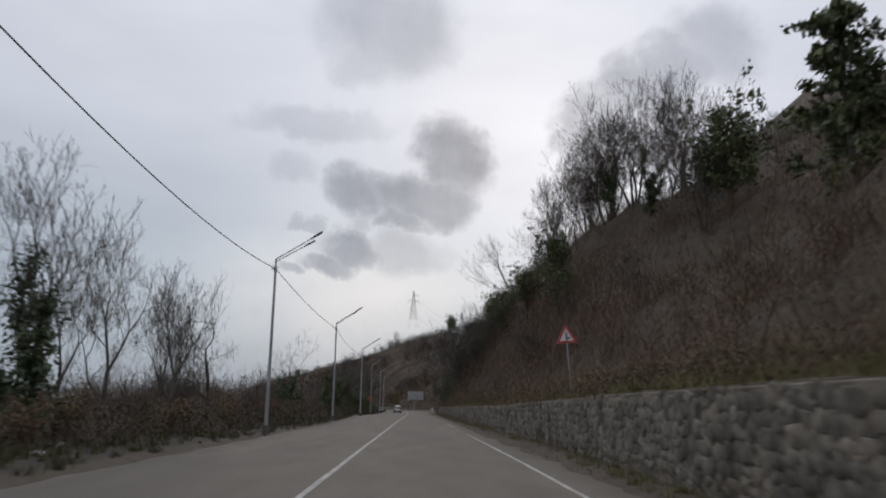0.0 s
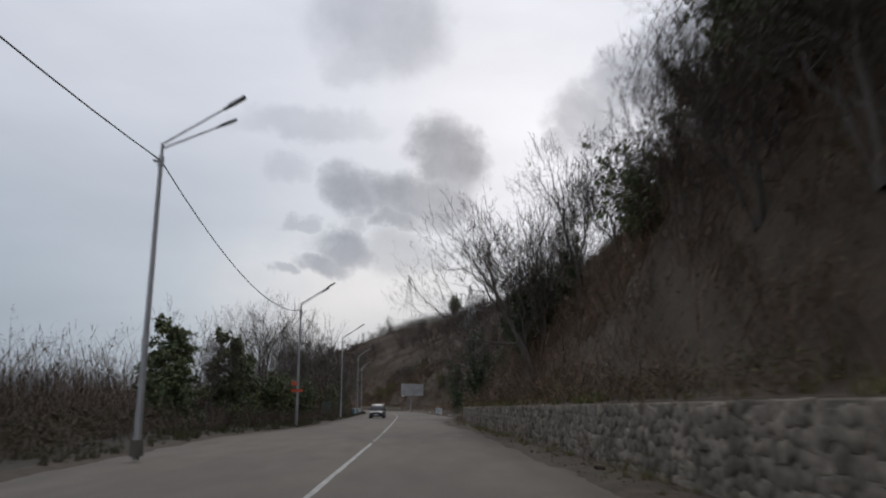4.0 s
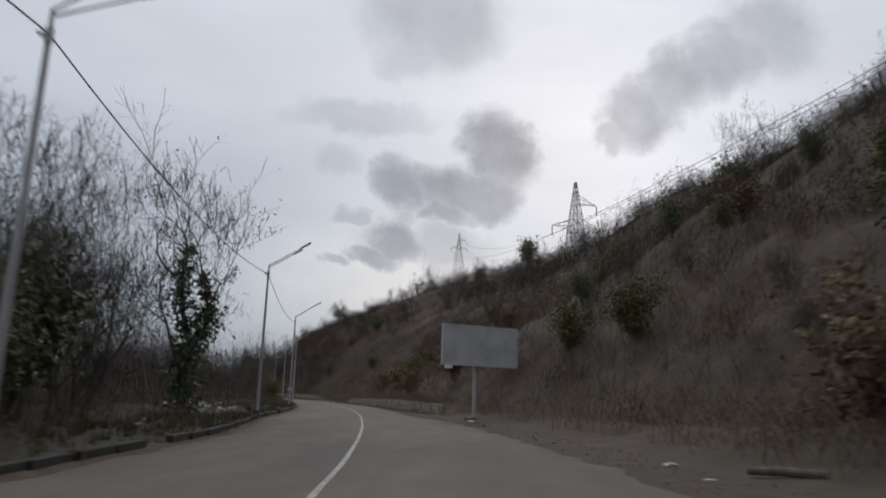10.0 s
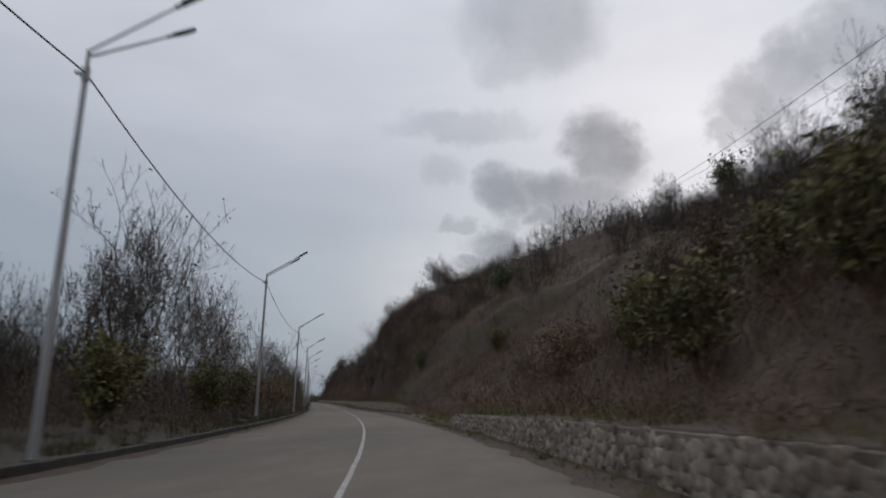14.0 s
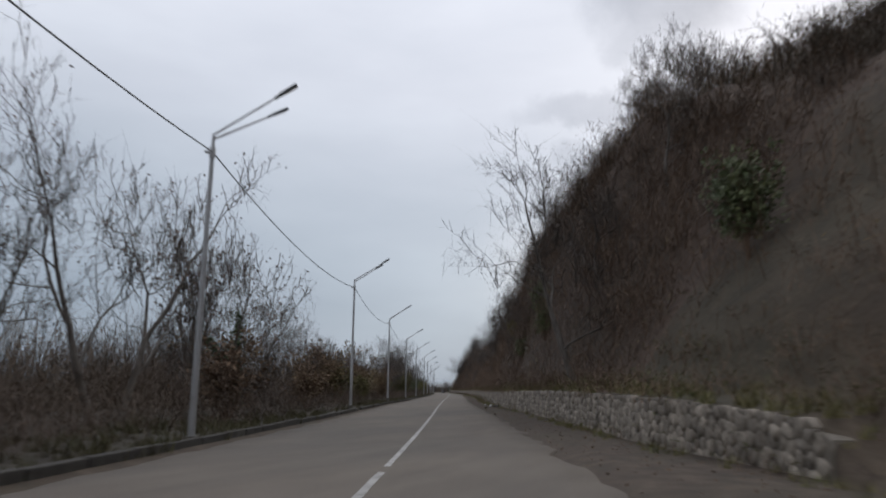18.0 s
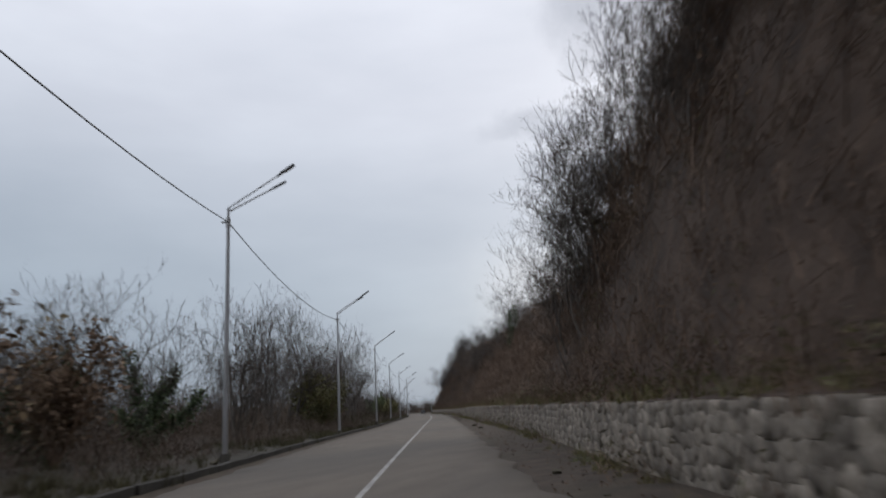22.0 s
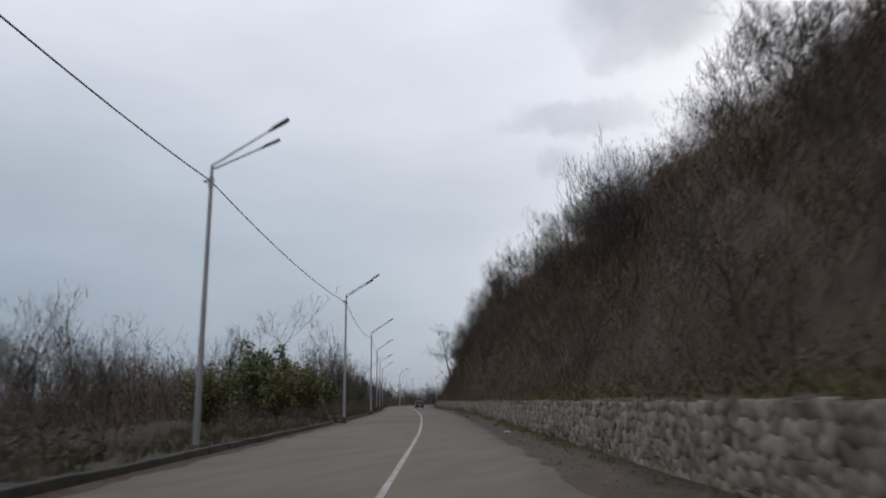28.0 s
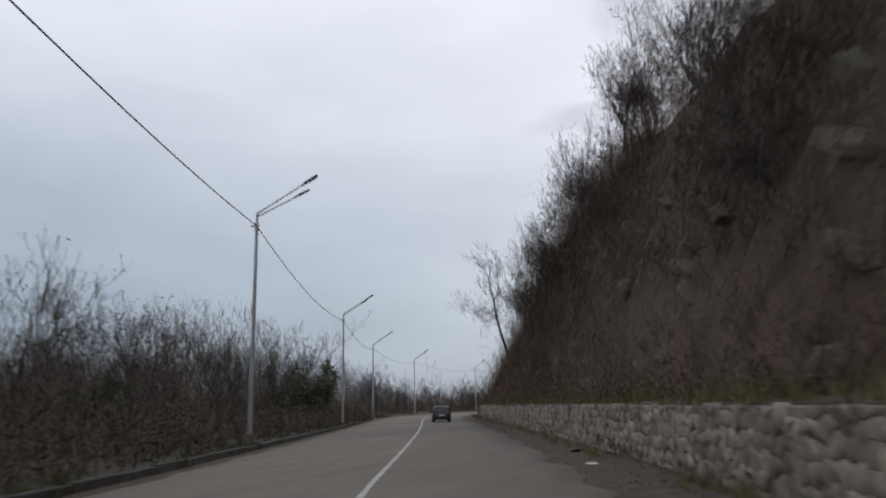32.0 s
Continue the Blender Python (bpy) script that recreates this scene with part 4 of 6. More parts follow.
u_ = tab(s_, WALL_U) + w
scatter("hillside_wood", FARB, s_, u_, land(s_, u_) - 0.2, rng.uniform(0.9, 1.5, n), [M_FARWOOD, M_DEAD], "leafless grey-brown woodland on the ridge", "woodland", 442)
n = 1000
s_ = rng.uniform(420, 520, n)
w = 5.5 + 26 * rng.random(n)
u_ = tab(s_, WALL_U) + w
scatter("hillside_wood", FARB, s_, u_, land(s_, u_) - 0.2, rng.uniform(0.35, 0.85, n), [M_FARWOOD, M_DEAD], "leafless grey-brown saplings along the brow", "woodland", 441)
n = 3000
s_ = rng.uniform(176, 345, n)
w = 6 + 70 * rng.random(n)
u_ = tab(s_, WALL_U) + w
k = open_right(s_, u_)
s_, u_, w = s_[k], u_[k], w[k]
scatter("hillside_wood", FARB, s_, u_, land(s_, u_) - 0.2, rng.uniform(0.35, 0.8, len(s_)) * np.clip(0.5 + w / 60, 0.5, 1.1), [M_FARWOOD, M_DEAD], "leafless brown woodland on the open hillside", "woodland", 440)
# tall thicket crowding the edge of the steep cut banks
for i, (a, b, per) in enumerate(((40, 115, 2.6), (322, 350, 2.4), (424, 508, 4.0), (575, 650, 1.6), (650, 730, 3.0), (730, 790, 6.0))):
    n = int((b - a) * per)
    s_ = rng.uniform(a, b, n)
    w = 1.4 + 8.5 * rng.random(n) ** 1.1
    u_ = tab(s_, WALL_U) + w
    sc = rng.uniform(0.8, 1.6, n) * np.clip(0.65 + 0.06 * w, 0.65, 1.1) * (1.35 if a >= 730 else 1.0)
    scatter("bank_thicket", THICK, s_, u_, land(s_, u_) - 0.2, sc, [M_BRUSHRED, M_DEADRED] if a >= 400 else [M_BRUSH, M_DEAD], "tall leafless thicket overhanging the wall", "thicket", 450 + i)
# thicket of small trees on the falling ground towards the sea
for i, (a, b) in enumerate(((-30, 120), (120, 260), (260, 400), (400, 560), (560, 700), (700, 880))):
    n = int((b - a) * 2.6)
    s_ = rng.uniform(a, b, n)
    d = 8 + 30 * rng.random(n)
    u_ = tab(s_, ROAD_L) - d
    tall = np.interp(s_, [0, 105, 120, 240, 262, 330, 350, 520, 565, 640, 660, 900], [0.75, 0.8, 1.1, 1.1, 0.8, 1.0, 1.2, 1.1, 0.85, 0.9, 1.15, 1.2])
    scatter("seaward_thicket", THICK, s_, u_, land(s_, u_) - 0.2, rng.uniform(0.9, 2.0, n) * tall * np.clip(0.7 + d * 0.05, 0, 2.3), [M_SCRUB, M_SCRUBLEAF], "brown leafless thicket on the seaward side", "thicket", 480 + i)
# fine tangle clinging to the face of the banks
for i, (a, b, per) in enumerate(((-20, 148, 8), (420, 514, 15), (514, 650, 12), (650, 780, 12))):
    n = int((b - a) * per)
    s_ = rng.uniform(a, b, n)
    w = 1.0 + (20.0 if i == 2 else 9.0) * rng.random(n)
    u_ = tab(s_, WALL_U) + w
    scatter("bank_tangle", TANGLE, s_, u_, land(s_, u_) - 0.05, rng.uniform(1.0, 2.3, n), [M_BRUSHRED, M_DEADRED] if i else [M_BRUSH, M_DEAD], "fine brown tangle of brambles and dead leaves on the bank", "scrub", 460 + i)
# low growth spilling over the ledge
for i, (a, b) in enumerate(((-20, 155), (277, 352), (404, 590), (590, 780))):
    n = int((b - a) * 4.5)
    s_ = rng.uniform(a, b, n)
    w = 0.02 + 3.4 * rng.random(n) ** 1.5
    u_ = tab(s_, WALL_U) + w
    scatter("ledge_growth", LEDGE, s_, u_, land(s_, u_) - 0.03, rng.uniform(0.6, 1.5, n), [M_BRUSH, M_LEDGE], "low weeds and brambles along the ledge above the wall", "weeds", 470 + i)
# left: scrub between the lamps and the falling ground
for i, (a, b) in enumerate(((-20, 120), (120, 250), (250, 370), (370, 490), (490, 610), (610, 740), (740, 900))):
    n = int((b - a) * 8)
    s_ = rng.uniform(a, b, n)
    d = 1.7 + 17 * rng.random(n) ** 1.35
    dense = np.interp(s_, [0, 105, 118, 240, 262, 300, 330, 560, 575, 690, 900], [0.7, 0.7, 1, 1, 0.8, 0.8, 1, 1, 0.8, 1, 1])
    k = rng.random(n) < dense
    s_, d = s_[k], d[k]
    u_ = tab(s_, ROAD_L) - d
    tall = np.interp(s_, [0, 105, 120, 190, 240, 262, 330, 350, 440, 520, 565, 640, 660, 900], [0.5, 0.6, 1.2, 1.25, 0.9, 0.7, 0.9, 1.2, 1.3, 1.1, 0.75, 0.7, 1.1, 1.2])
    sc = rng.uniform(0.55, 1.3, len(s_)) * tall * np.clip(0.45 + d * 0.09, 0.4, 1.25)
    scatter("roadside_scrub", NEAR, s_, u_, land(s_, u_) - 0.05, sc, [M_SCRUB, M_SCRUBLEAF], "tangled brown scrub on the seaward verge", "scrub", 500 + i)

for i, (a, b) in enumerate(((-30, 140), (140, 300), (300, 450), (450, 640), (640, 900))):
    n = int((b - a) * 5)
    s_ = rng.uniform(a, b, n)
    u_ = tab(s_, ROAD_L) - 20 - 42 * rng.random(n)
    lift = np.interp(s_, [0, 560, 590, 650, 690, 900], [1.0, 1.0, 0.55, 0.55, 0.9, 1.0])
    scatter("lowland_wood", FARB, s_, u_, land(s_, u_) - 0.2, rng.uniform(0.6, 1.2, n) * lift, [M_FARWOOD, M_DEAD], "leafless brown woods on the lower seaward ground", "woodland", 550 + i)

for i, (a, b) in enumerate(((20, 120), (545, 625), (700, 790))):
    n = int((b - a) * 5)
    s_ = rng.uniform(a, b, n)
    u_ = tab(s_, ROAD_L) - 2.2 - 5 * rng.random(n)
    scatter("undergrowth", LEDGE, s_, u_, land(s_, u_) - 0.05, rng.uniform(1.2, 2.6, n), [M_SCRUB, M_UNDER], "low dark olive-brown undergrowth beneath the trees", "undergrowth", 570 + i)

# tufts of grass on the ledge above the wall and on both verges
rng = np.random.default_rng(5)


def tuft(seed, h, blades):
    g = np.random.default_rng(seed)
    a_ = g.uniform(0, 6.283, blades)
    b0 = g.normal(0, 0.1, (blades, 2))
    ln = h * g.uniform(0.5, 1.1, blades)
    tip = np.stack([b0[:, 0] + np.cos(a_) * ln * 0.6, b0[:, 1] + np.sin(a_) * ln * 0.6, ln], 1)
    side = np.stack([-np.sin(a_), np.cos(a_), 0 * a_], 1) * 0.012
    p0 = np.stack([b0[:, 0], b0[:, 1], 0 * a_ - 0.02], 1)
    V_ = np.stack([p0 - side, p0 + side, tip], 1).reshape(-1, 3)
    return V_, np.arange(len(V_)).reshape(-1, 3), np.zeros(blades)


TUFTS = [tuft(40 + i, 0.32, 22) for i in range(4)]
n = 20000
s_ = rng.uniform(-25, 790, n)
side = rng.random(n)
w = np.where(side < 0.42, rng.uniform(0.15, 1.9, n), 0)
u_ = np.where(side < 0.28, tab(s_, WALL_U) + w, np.where(side < 0.42, tab(s_, WALL_U) - 0.12 - 0.7 * rng.random(n) ** 1.6, tab(s_, ROAD_L) - 0.45 - 5.5 * rng.random(n) ** 1.3))
k = ~((side < 0.42) & (s_ > 154) & (s_ < 276)) & (rng.random(n) < 0.35 + 0.65 * (np.sin(s_ * 0.11) + np.sin(s_ * 0.37 + 1) > -0.1))
s_, u_ = s_[k], u_[k]
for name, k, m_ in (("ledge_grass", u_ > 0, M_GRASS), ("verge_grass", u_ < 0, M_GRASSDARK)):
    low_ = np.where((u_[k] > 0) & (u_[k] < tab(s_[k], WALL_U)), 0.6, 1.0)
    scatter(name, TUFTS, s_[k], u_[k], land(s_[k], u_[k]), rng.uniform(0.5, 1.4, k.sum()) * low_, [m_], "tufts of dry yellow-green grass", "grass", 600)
# fallen leaves and small stones along the right shoulder
n = 14000
s_ = rng.uniform(-10, 760, n)
e, f = tab(s_, ROAD_R), tab(s_, WALL_U)
u_ = e + 0.1 + (f - e) * rng.random(n) ** 0.8 * 0.95
p = at(s_, u_, land(s_, u_) + 0.03)
V, F = leaf_cards(rng, p - np.array([0, 0, 0.022]), 0.006, 0.038, 1)
tagged(new("leaf_litter", np_mesh("leaf_litter", V, F, [M_LITTER])), "brown fallen leaves lying on the dirt shoulder", "leaf litter", kind="stuff")

# ---- street lamps and their cable ----
LAMPS = [(-24.5, -7.70, 0.20), (7.2, -7.75, 0.25), (38.4, -7.80, 0.40), (69.8, -7.89, 0.50), (102.1, -7.68, 0.50), (133.7, -8.16, 0.00), (163.1, -7.71, 0.20), (194.3, -7.46, 0.16), (226.9, -7.17, 0.15), (257.9, -7.33, 0.41), (287.7, -7.39, 0.37), (318.6, -7.33, 0.14), (349.3, -7.87, 0.41), (380.6, -7.74, 0.14), (411.5, -7.48, 0.11)]
LAMPS += [(441.9, -7.34, 0.33), (471.8, -7.27, 0.50), (502.1, -7.11, 0.31), (531.1, -6.96, 0.26), (561.4, -6.74, 0.40), (594.6, -7.31, 0.36), (627.0, -7.36, 0.20), (657.4, -6.70, 0.34), (687.3, -7.00, 0.37), (717.2, -7.75, 0.50), (748.0, -8.00, 0.20), (778.0, -8.00, 0.20), (808.0, -8.00, 0.20), (838.0, -8.00, 0.20), (868.0, -8.00, 0.20), (898.0, -8.00, 0.20)]
JOINT = 8.39


def street_lamp(m):
    root = thing("street_lamp", m, "tall galvanised twin-arm street lamp at the road edge", "street lamp", "street lamps along the road")
    bm = bmesh.new()
    rod(bm, (0, 0, -0.4), (0, 0, 3.2), 0.105, 0.092, 12)
    rod(bm, (0, 0, 3.2), (0, 0, JOINT + 0.05), 0.084, 0.062, 12)
    part("pole", bm, M_GALV, root)
    bm = bmesh.new()
    rod(bm, (0, 0, -0.3), (0, 0, 0.14), 0.2, 0.17, 10)
    part("footing", bm, M_CONCRETE, root, "small concrete footing")
    bm = bmesh.new()
    rod(bm, (0, 0, JOINT - 0.22), (0, 0, JOINT + 0.1), 0.088, 0.088, 10)
    box(bm, 0.26, 0.09, 0.07, (-0.1, 0, JOINT - 0.03), 0.01)
    part("cable_clamp", bm, M_SIGNBACK, root)
    bm = bmesh.new()
    rod(bm, (0, 0, JOINT + 0.05), (0, 0, JOINT + 0.52), 0.05, 0.045, 10)
    part("arm_socket", bm, M_GALV, root)
    for du, ds, rise, z0 in ((2.62, -0.15, 1.62, 0.5), (1.92, 1.35, 1.55, 0.36)):
        bm = bmesh.new()
        a_, b_ = Vector((0, 0, JOINT + z0)), Vector((du * 0.72, ds * 0.72, JOINT + z0 + rise * 0.72))
        rod(bm, a_, b_, 0.033, 0.028, 8)
        part("arm", bm, M_GALV, root)
        d = Vector((du, ds, rise)).normalized()
        turn = Matrix.Translation(b_) @ d.to_track_quat("Y", "Z").to_matrix().to_4x4()
        bm = bmesh.new()
        box(bm, 0.17, 0.62, 0.09, (0, 0.38, 0.01), 0.03, turn)
        box(bm, 0.10, 0.24, 0.07, (0, 0.02, 0.0), 0.02, turn)
        head = part("lamp_head", bm, M_HEAD, root, "dark flat lamp head")
        bm = bmesh.new()
        box(bm, 0.13, 0.40, 0.012, (0, 0.42, -0.042), 0.0, turn)
        part("diffuser", bm, M_LENS, head)
    return root


first = None
for s_, u_, z_ in LAMPS:
    m = stand(s_, u_, z_)
    first = street_lamp(m) if first is None else copy_thing(first, m) and first

SAGS = {38.4: 0.3, 102.1: 1.3, 627.0: 0.4, 687.3: 0.42}
for (s_, u_, z_), (s2, u2, z2) in zip(LAMPS[:-1], LAMPS[1:]):
    a_, b_ = Vector(at(s_, u_, z_ + JOINT - 0.03)), Vector(at(s2, u2, z2 + JOINT - 0.03))
    cu = bpy.data.curves.new("overhead_cable", "CURVE")
    cu.dimensions, cu.bevel_depth, cu.bevel_resolution = "3D", 0.02, 1
    sp = cu.splines.new("POLY")
    sp.points.add(14)
    for i, p in enumerate(sp.points):
        q = i / 14
        v = a_.lerp(b_, q)
        p.co = (v.x, v.y, v.z - SAGS.get(s_, 0.7) * 4 * q * (1 - q), 1)
    cu.materials.append(M_CABLE)
    tagged(new("overhead_cable", cu), "black twisted cable slung between street lamps", "cable", "cables between the street lamps")

# ---- lattice pylons on the hill ----
def pylon(m, h):
    root = thing("power_pylon", m, "grey steel lattice power pylon on the wooded ridge", "pylon", "pylons on the ridge")
    w0, w1, zt = 0.115 * h, 0.028 * h, 0.80 * h

    def wid(z):
        return w0 + (w1 - w0) * min(1.0, z / zt) if z < zt else w1 * (1 - 0.8 * (z - zt) / (h - zt))

    levels = [h * q for q in (-0.35, 0, 0.16, 0.3, 0.42, 0.52, 0.6, 0.67, 0.74, 0.80, 0.86, 0.92, 1.0)]
    for cx, cy in ((1, 1), (1, -1), (-1, -1), (-1, 1)):
        bm = bmesh.new()
        for a_, b_ in zip(levels[:-1], levels[1:]):
            rod(bm, (cx * wid(a_), cy * wid(a_), a_), (cx * wid(b_), cy * wid(b_), b_), 0.10, 0.10, 4)
        part("leg", bm, M_GALV, root)
    corners = ((1, 1), (1, -1), (-1, -1), (-1, 1))
    for i in range(4):
        bm = bmesh.new()
        (ax, ay), (bx, by) = corners[i], corners[(i + 1) % 4]
        for a_, b_ in zip(levels[1:-1], levels[2:]):
            wa, wb = wid(a_), wid(b_)
            rod(bm, (ax * wa, ay * wa, a_), (bx * wb, by * wb, b_), 0.055, 0.055, 4)
            rod(bm, (bx * wa, by * wa, a_), (ax * wb, ay * wb, b_), 0.055, 0.055, 4)
            rod(bm, (ax * wa, ay * wa, a_), (bx * wa, by * wa, a_), 0.05, 0.05, 4)
        part("bracing", bm, M_GALV, root)
    for z_, reach in ((0.62 * h, (-0.21, 0.21)), (0.82 * h, (0.19,))):
        for r in reach:
            x = r * h
            wz = wid(z_)
            bm = bmesh.new()
            sg = 1 if x > 0 else -1
            for y in (-1, 1):
                rod(bm, (sg * wz, y * wz, z_ + 0.06 * h), (x, 0, z_), 0.07, 0.05, 4)
                rod(bm, (sg * wz, y * wz, z_), (x, 0, z_), 0.07, 0.05, 4)
            for q in (0.3, 0.6):
                xx = sg * wz + (x - sg * wz) * q
                rod(bm, (xx, 0, z_), (xx, 0, z_ + 0.06 * h * (1 - q)), 0.05, 0.05, 4)
            part("crossarm", bm, M_GALV, root)
            bm = bmesh.new()
            for j in range(9):
                rod(bm, (x, 0, z_ - 0.2 - j * 0.22), (x, 0, z_ - 0.36 - j * 0.22), 0.15, 0.06, 8)
            rod(bm, (x, 0, z_), (x, 0, z_ - 2.2), 0.03, 0.03, 6)
            part("insulator", bm, M_HEAD, root, "hanging insulator string")
    return root


PYL = [((24.4, 364.0), 48.7, 27.0, 20), ((-0.6, 681.0), 110.0, 27.0, 20)]
for (x, y), top, h, turn in PYL:
    pylon(pose(x, y, top - h, 0, 0, turn), h)
for off, zz in (((-5.6, -2.0), 14.6), ((5.3, 1.9), 14.6), ((4.8, 1.7), 20.0)):
    ends = [(95.0, 150.0, 58.0)] + [(x + off[0], y + off[1], top - h + zz) for (x, y), top, h, turn in PYL]
    for a_, b_ in zip(ends[:-1], ends[1:]):
        cu = bpy.data.curves.new("power_line", "CURVE")
        cu.dimensions, cu.bevel_depth = "3D", 0.035
        sp = cu.splines.new("POLY")
        sp.points.add(16)
        for i, p in enumerate(sp.points):
            q = i / 16
            v = Vector(a_).lerp(Vector(b_), q)
            p.co = (v.x, v.y, v.z - 5.0 * 4 * q * (1 - q), 1)
        cu.materials.append(M_CABLE)
        tagged(new("power_line", cu), "thin power line strung across the hill", "power line", "power lines")

# ---- billboard ----
p0, p1 = at(264.5, 4.45), at(266.6, 10.3)
mid, along = (p0 + p1) / 2, p1 - p0
board_turn = math.degrees(math.atan2(along[1], along[0]))
bw = float(np.linalg.norm(along))
root = thing("billboard", pose(float(mid[0]), float(mid[1]), 0.25, 0, 0, board_turn), "blank grey billboard on a single steel post beside the road", "billboard")
bm = bmesh.new()
box(bm, bw, 0.22, 2.78, (0, 0, 5.15), 0.02)
part("panel", bm, M_BOARD, root, "blank weathered grey face")
for z_ in (3.72, 6.58):
    bm = bmesh.new()
    box(bm, bw + 0.1, 0.28, 0.09, (0, 0, z_), 0.015)
    part("frame_bar", bm, M_SIGNBACK, root)
for x in (-bw / 2, bw / 2):
    bm = bmesh.new()
    box(bm, 0.09, 0.28, 2.8, (x, 0, 5.15), 0.015)
    part("frame_bar", bm, M_SIGNBACK, root)
bm = bmesh.new()
rod(bm, (-0.25, 0.28, -0.4), (-0.25, 0.28, 6.2), 0.16, 0.15, 14)
part("post", bm, M_GALV, root)
bm = bmesh.new()
box(bm, 0.62, 0.06, 0.24, (-bw / 2 + 0.45, -0.12, 3.56), 0.01)
part("owner_plate", bm, M_SIGNWHITE, root, "small white plate under the panel")
for x in (-1.9, -0.6, 0.7, 2.0):
    bm = bmesh.new()
    box(bm, 0.07, 0.12, 2.6, (x, 0.17, 5.15), 0.01)
    part("rib", bm, M_GALV, root)
bm = bmesh.new()
box(bm, 1.1, 1.1, 0.3, (-0.25, 0.28, -0.12), 0.05)
part("footing", bm, M_CONCRETE, root)

# ---- painted bridge parapets ----
def parapet(name, ends, h, count, first_blue, label):
    a_, b_ = Vector(at(*ends[0])), Vector(at(*ends[1]))
    d = b_ - a_
    ln = d.length
    root = thing(name, pose(a_.x, a_.y, 0, 0, 0, math.degrees(math.atan2(d.y, d.x))), label, "bridge parapet", "bridge parapets")
    w_ = ln / count
    for i in range(count):
        bm = bmesh.new()
        box(bm, w_ - 0.004, 0.26, h - 0.1, ((i + 0.5) * w_, 0, h / 2 + 0.05), 0.006)
        part("panel", bm, M_BLUE if (i % 2 == 0) == first_blue else M_WHITEWASH, root, "")
    bm = bmesh.new()
    box(bm, ln + 0.14, 0.38, 0.07, (ln / 2, 0, h + 0.037), 0.012)
    part("coping", bm, M_WHITEWASH, root, "thin white coping")
    bm = bmesh.new()
    box(bm, ln + 0.1, 0.6, 0.5, (ln / 2, 0, -0.14), 0.02)
    part("plinth", bm, M_CONCRETE, root, "dirty concrete plinth")
    return root


parapet("bridge_parapet", ((199.2, 5.85), (222.8, 7.3)), 1.0, 13, False, "bridge parapet painted in blue and white blocks, flaking")
parapet("bridge_parapet", ((222.6, -7.35), (199.4, -8.2)), 1.0, 13, True, "bridge parapet painted in blue and white blocks, beside the seaward lane")

# ---- road signs ----
def tri(r, up=True):
    return [(r * math.sin(a_), r * math.cos(a_) * (1 if up else -1)) for a_ in (0, 2 * math.pi / 3, 4 * math.pi / 3)]


def triangle_sign(m, h, label, up=True, front=True, r=0.55, lean=0.0):
    root = thing("road_sign", m @ pose(0, 0, 0, 0, lean, 0), label, "road sign")
    bm = bmesh.new()
    rod(bm, (0, 0, -0.35), (0, 0, h + 0.1), 0.035, 0.035, 8)
    part("post", bm, M_GALV, root)
    sd = -1 if front else 1
    bm = bmesh.new()
    prism(bm, tri(r, up), 0.012, pose(0, sd * 0.045, h))
    part("back_plate", bm, M_SIGNBACK, root)
    bm = bmesh.new()
    prism(bm, tri(r * 0.97, up), 0.006, pose(0, sd * 0.056, h))
    part("red_border", bm, M_SIGNRED, root, "red triangular border")
    bm = bmesh.new()
    prism(bm, tri(r * 0.66, up), 0.006, pose(0, sd * 0.063, h))
    part("white_field", bm, M_SIGNWHITE, root)
    if up and front:
        bm = bmesh.new()
        box(bm, 0.06, 0.006, 0.42, (0, sd * 0.069, h), 0)
        box(bm, 0.2, 0.006, 0.05, (0.08, sd * 0.069, h - 0.06), 0, None)
        part("symbol", bm, M_BLACK, root, "black junction symbol")
    return root


# ---- motor cars ----
def wheel(root, x, y, r, sd):
    bm = bmesh.new()
    rod(bm, (x - 0.1, y, r), (x + 0.1, y, r), r, r, 20)
    bmesh.ops.bevel(bm, geom=[e for e in bm.edges if len(e.link_faces) == 2 and any(len(f.verts) > 6 for f in e.link_faces)], offset=0.035, segments=2, affect="EDGES")
    w_ = part("wheel", bm, M_TYRE, root)
    bm = bmesh.new()
    rod(bm, (x + sd * 0.085, y, r), (x + sd * 0.108, y, r), r * 0.64, r * 0.6, 16)
    for i in range(5):
        a_ = i * 2 * math.pi / 5
        rod(bm, (x + sd * 0.11, y, r), (x + sd * 0.11, y + r * 0.56 * math.cos(a_), r + r * 0.56 * math.sin(a_)), 0.03, 0.022, 6)
    part("rim", bm, M_RIM, w_)


def loft(bm, sections):
    """Skin over closed rings with equal counts of points, capped at both ends."""
    rings = [[bm.verts.new(p) for p in sec] for sec in sections]
    for r0, r1 in zip(rings[:-1], rings[1:]):
        k_ = len(r0)
        for i in range(k_):
            bm.faces.new((r0[i], r0[(i + 1) % k_], r1[(i + 1) % k_], r1[i]))
    bm.faces.new(rings[0][::-1])
    bm.faces.new(rings[-1])
    bmesh.ops.recalc_face_normals(bm, faces=bm.faces)
    for f in bm.faces:
        f.smooth = True


def ring(y, half, z0, z1, top, k=5):
    """Half-width at the waist and at the top of a rounded cross section."""
    pts = [(-half * 0.94, z0), (-half, z0 + (z1 - z0) * 0.3), (-half * 0.99, z0 + (z1 - z0) * 0.72), (-top, z1 - 0.03), (-top * 0.8, z1)]
    pts = pts + [(-x, z) for x, z in pts[::-1]]
    return [(x, y, z) for x, z in pts]


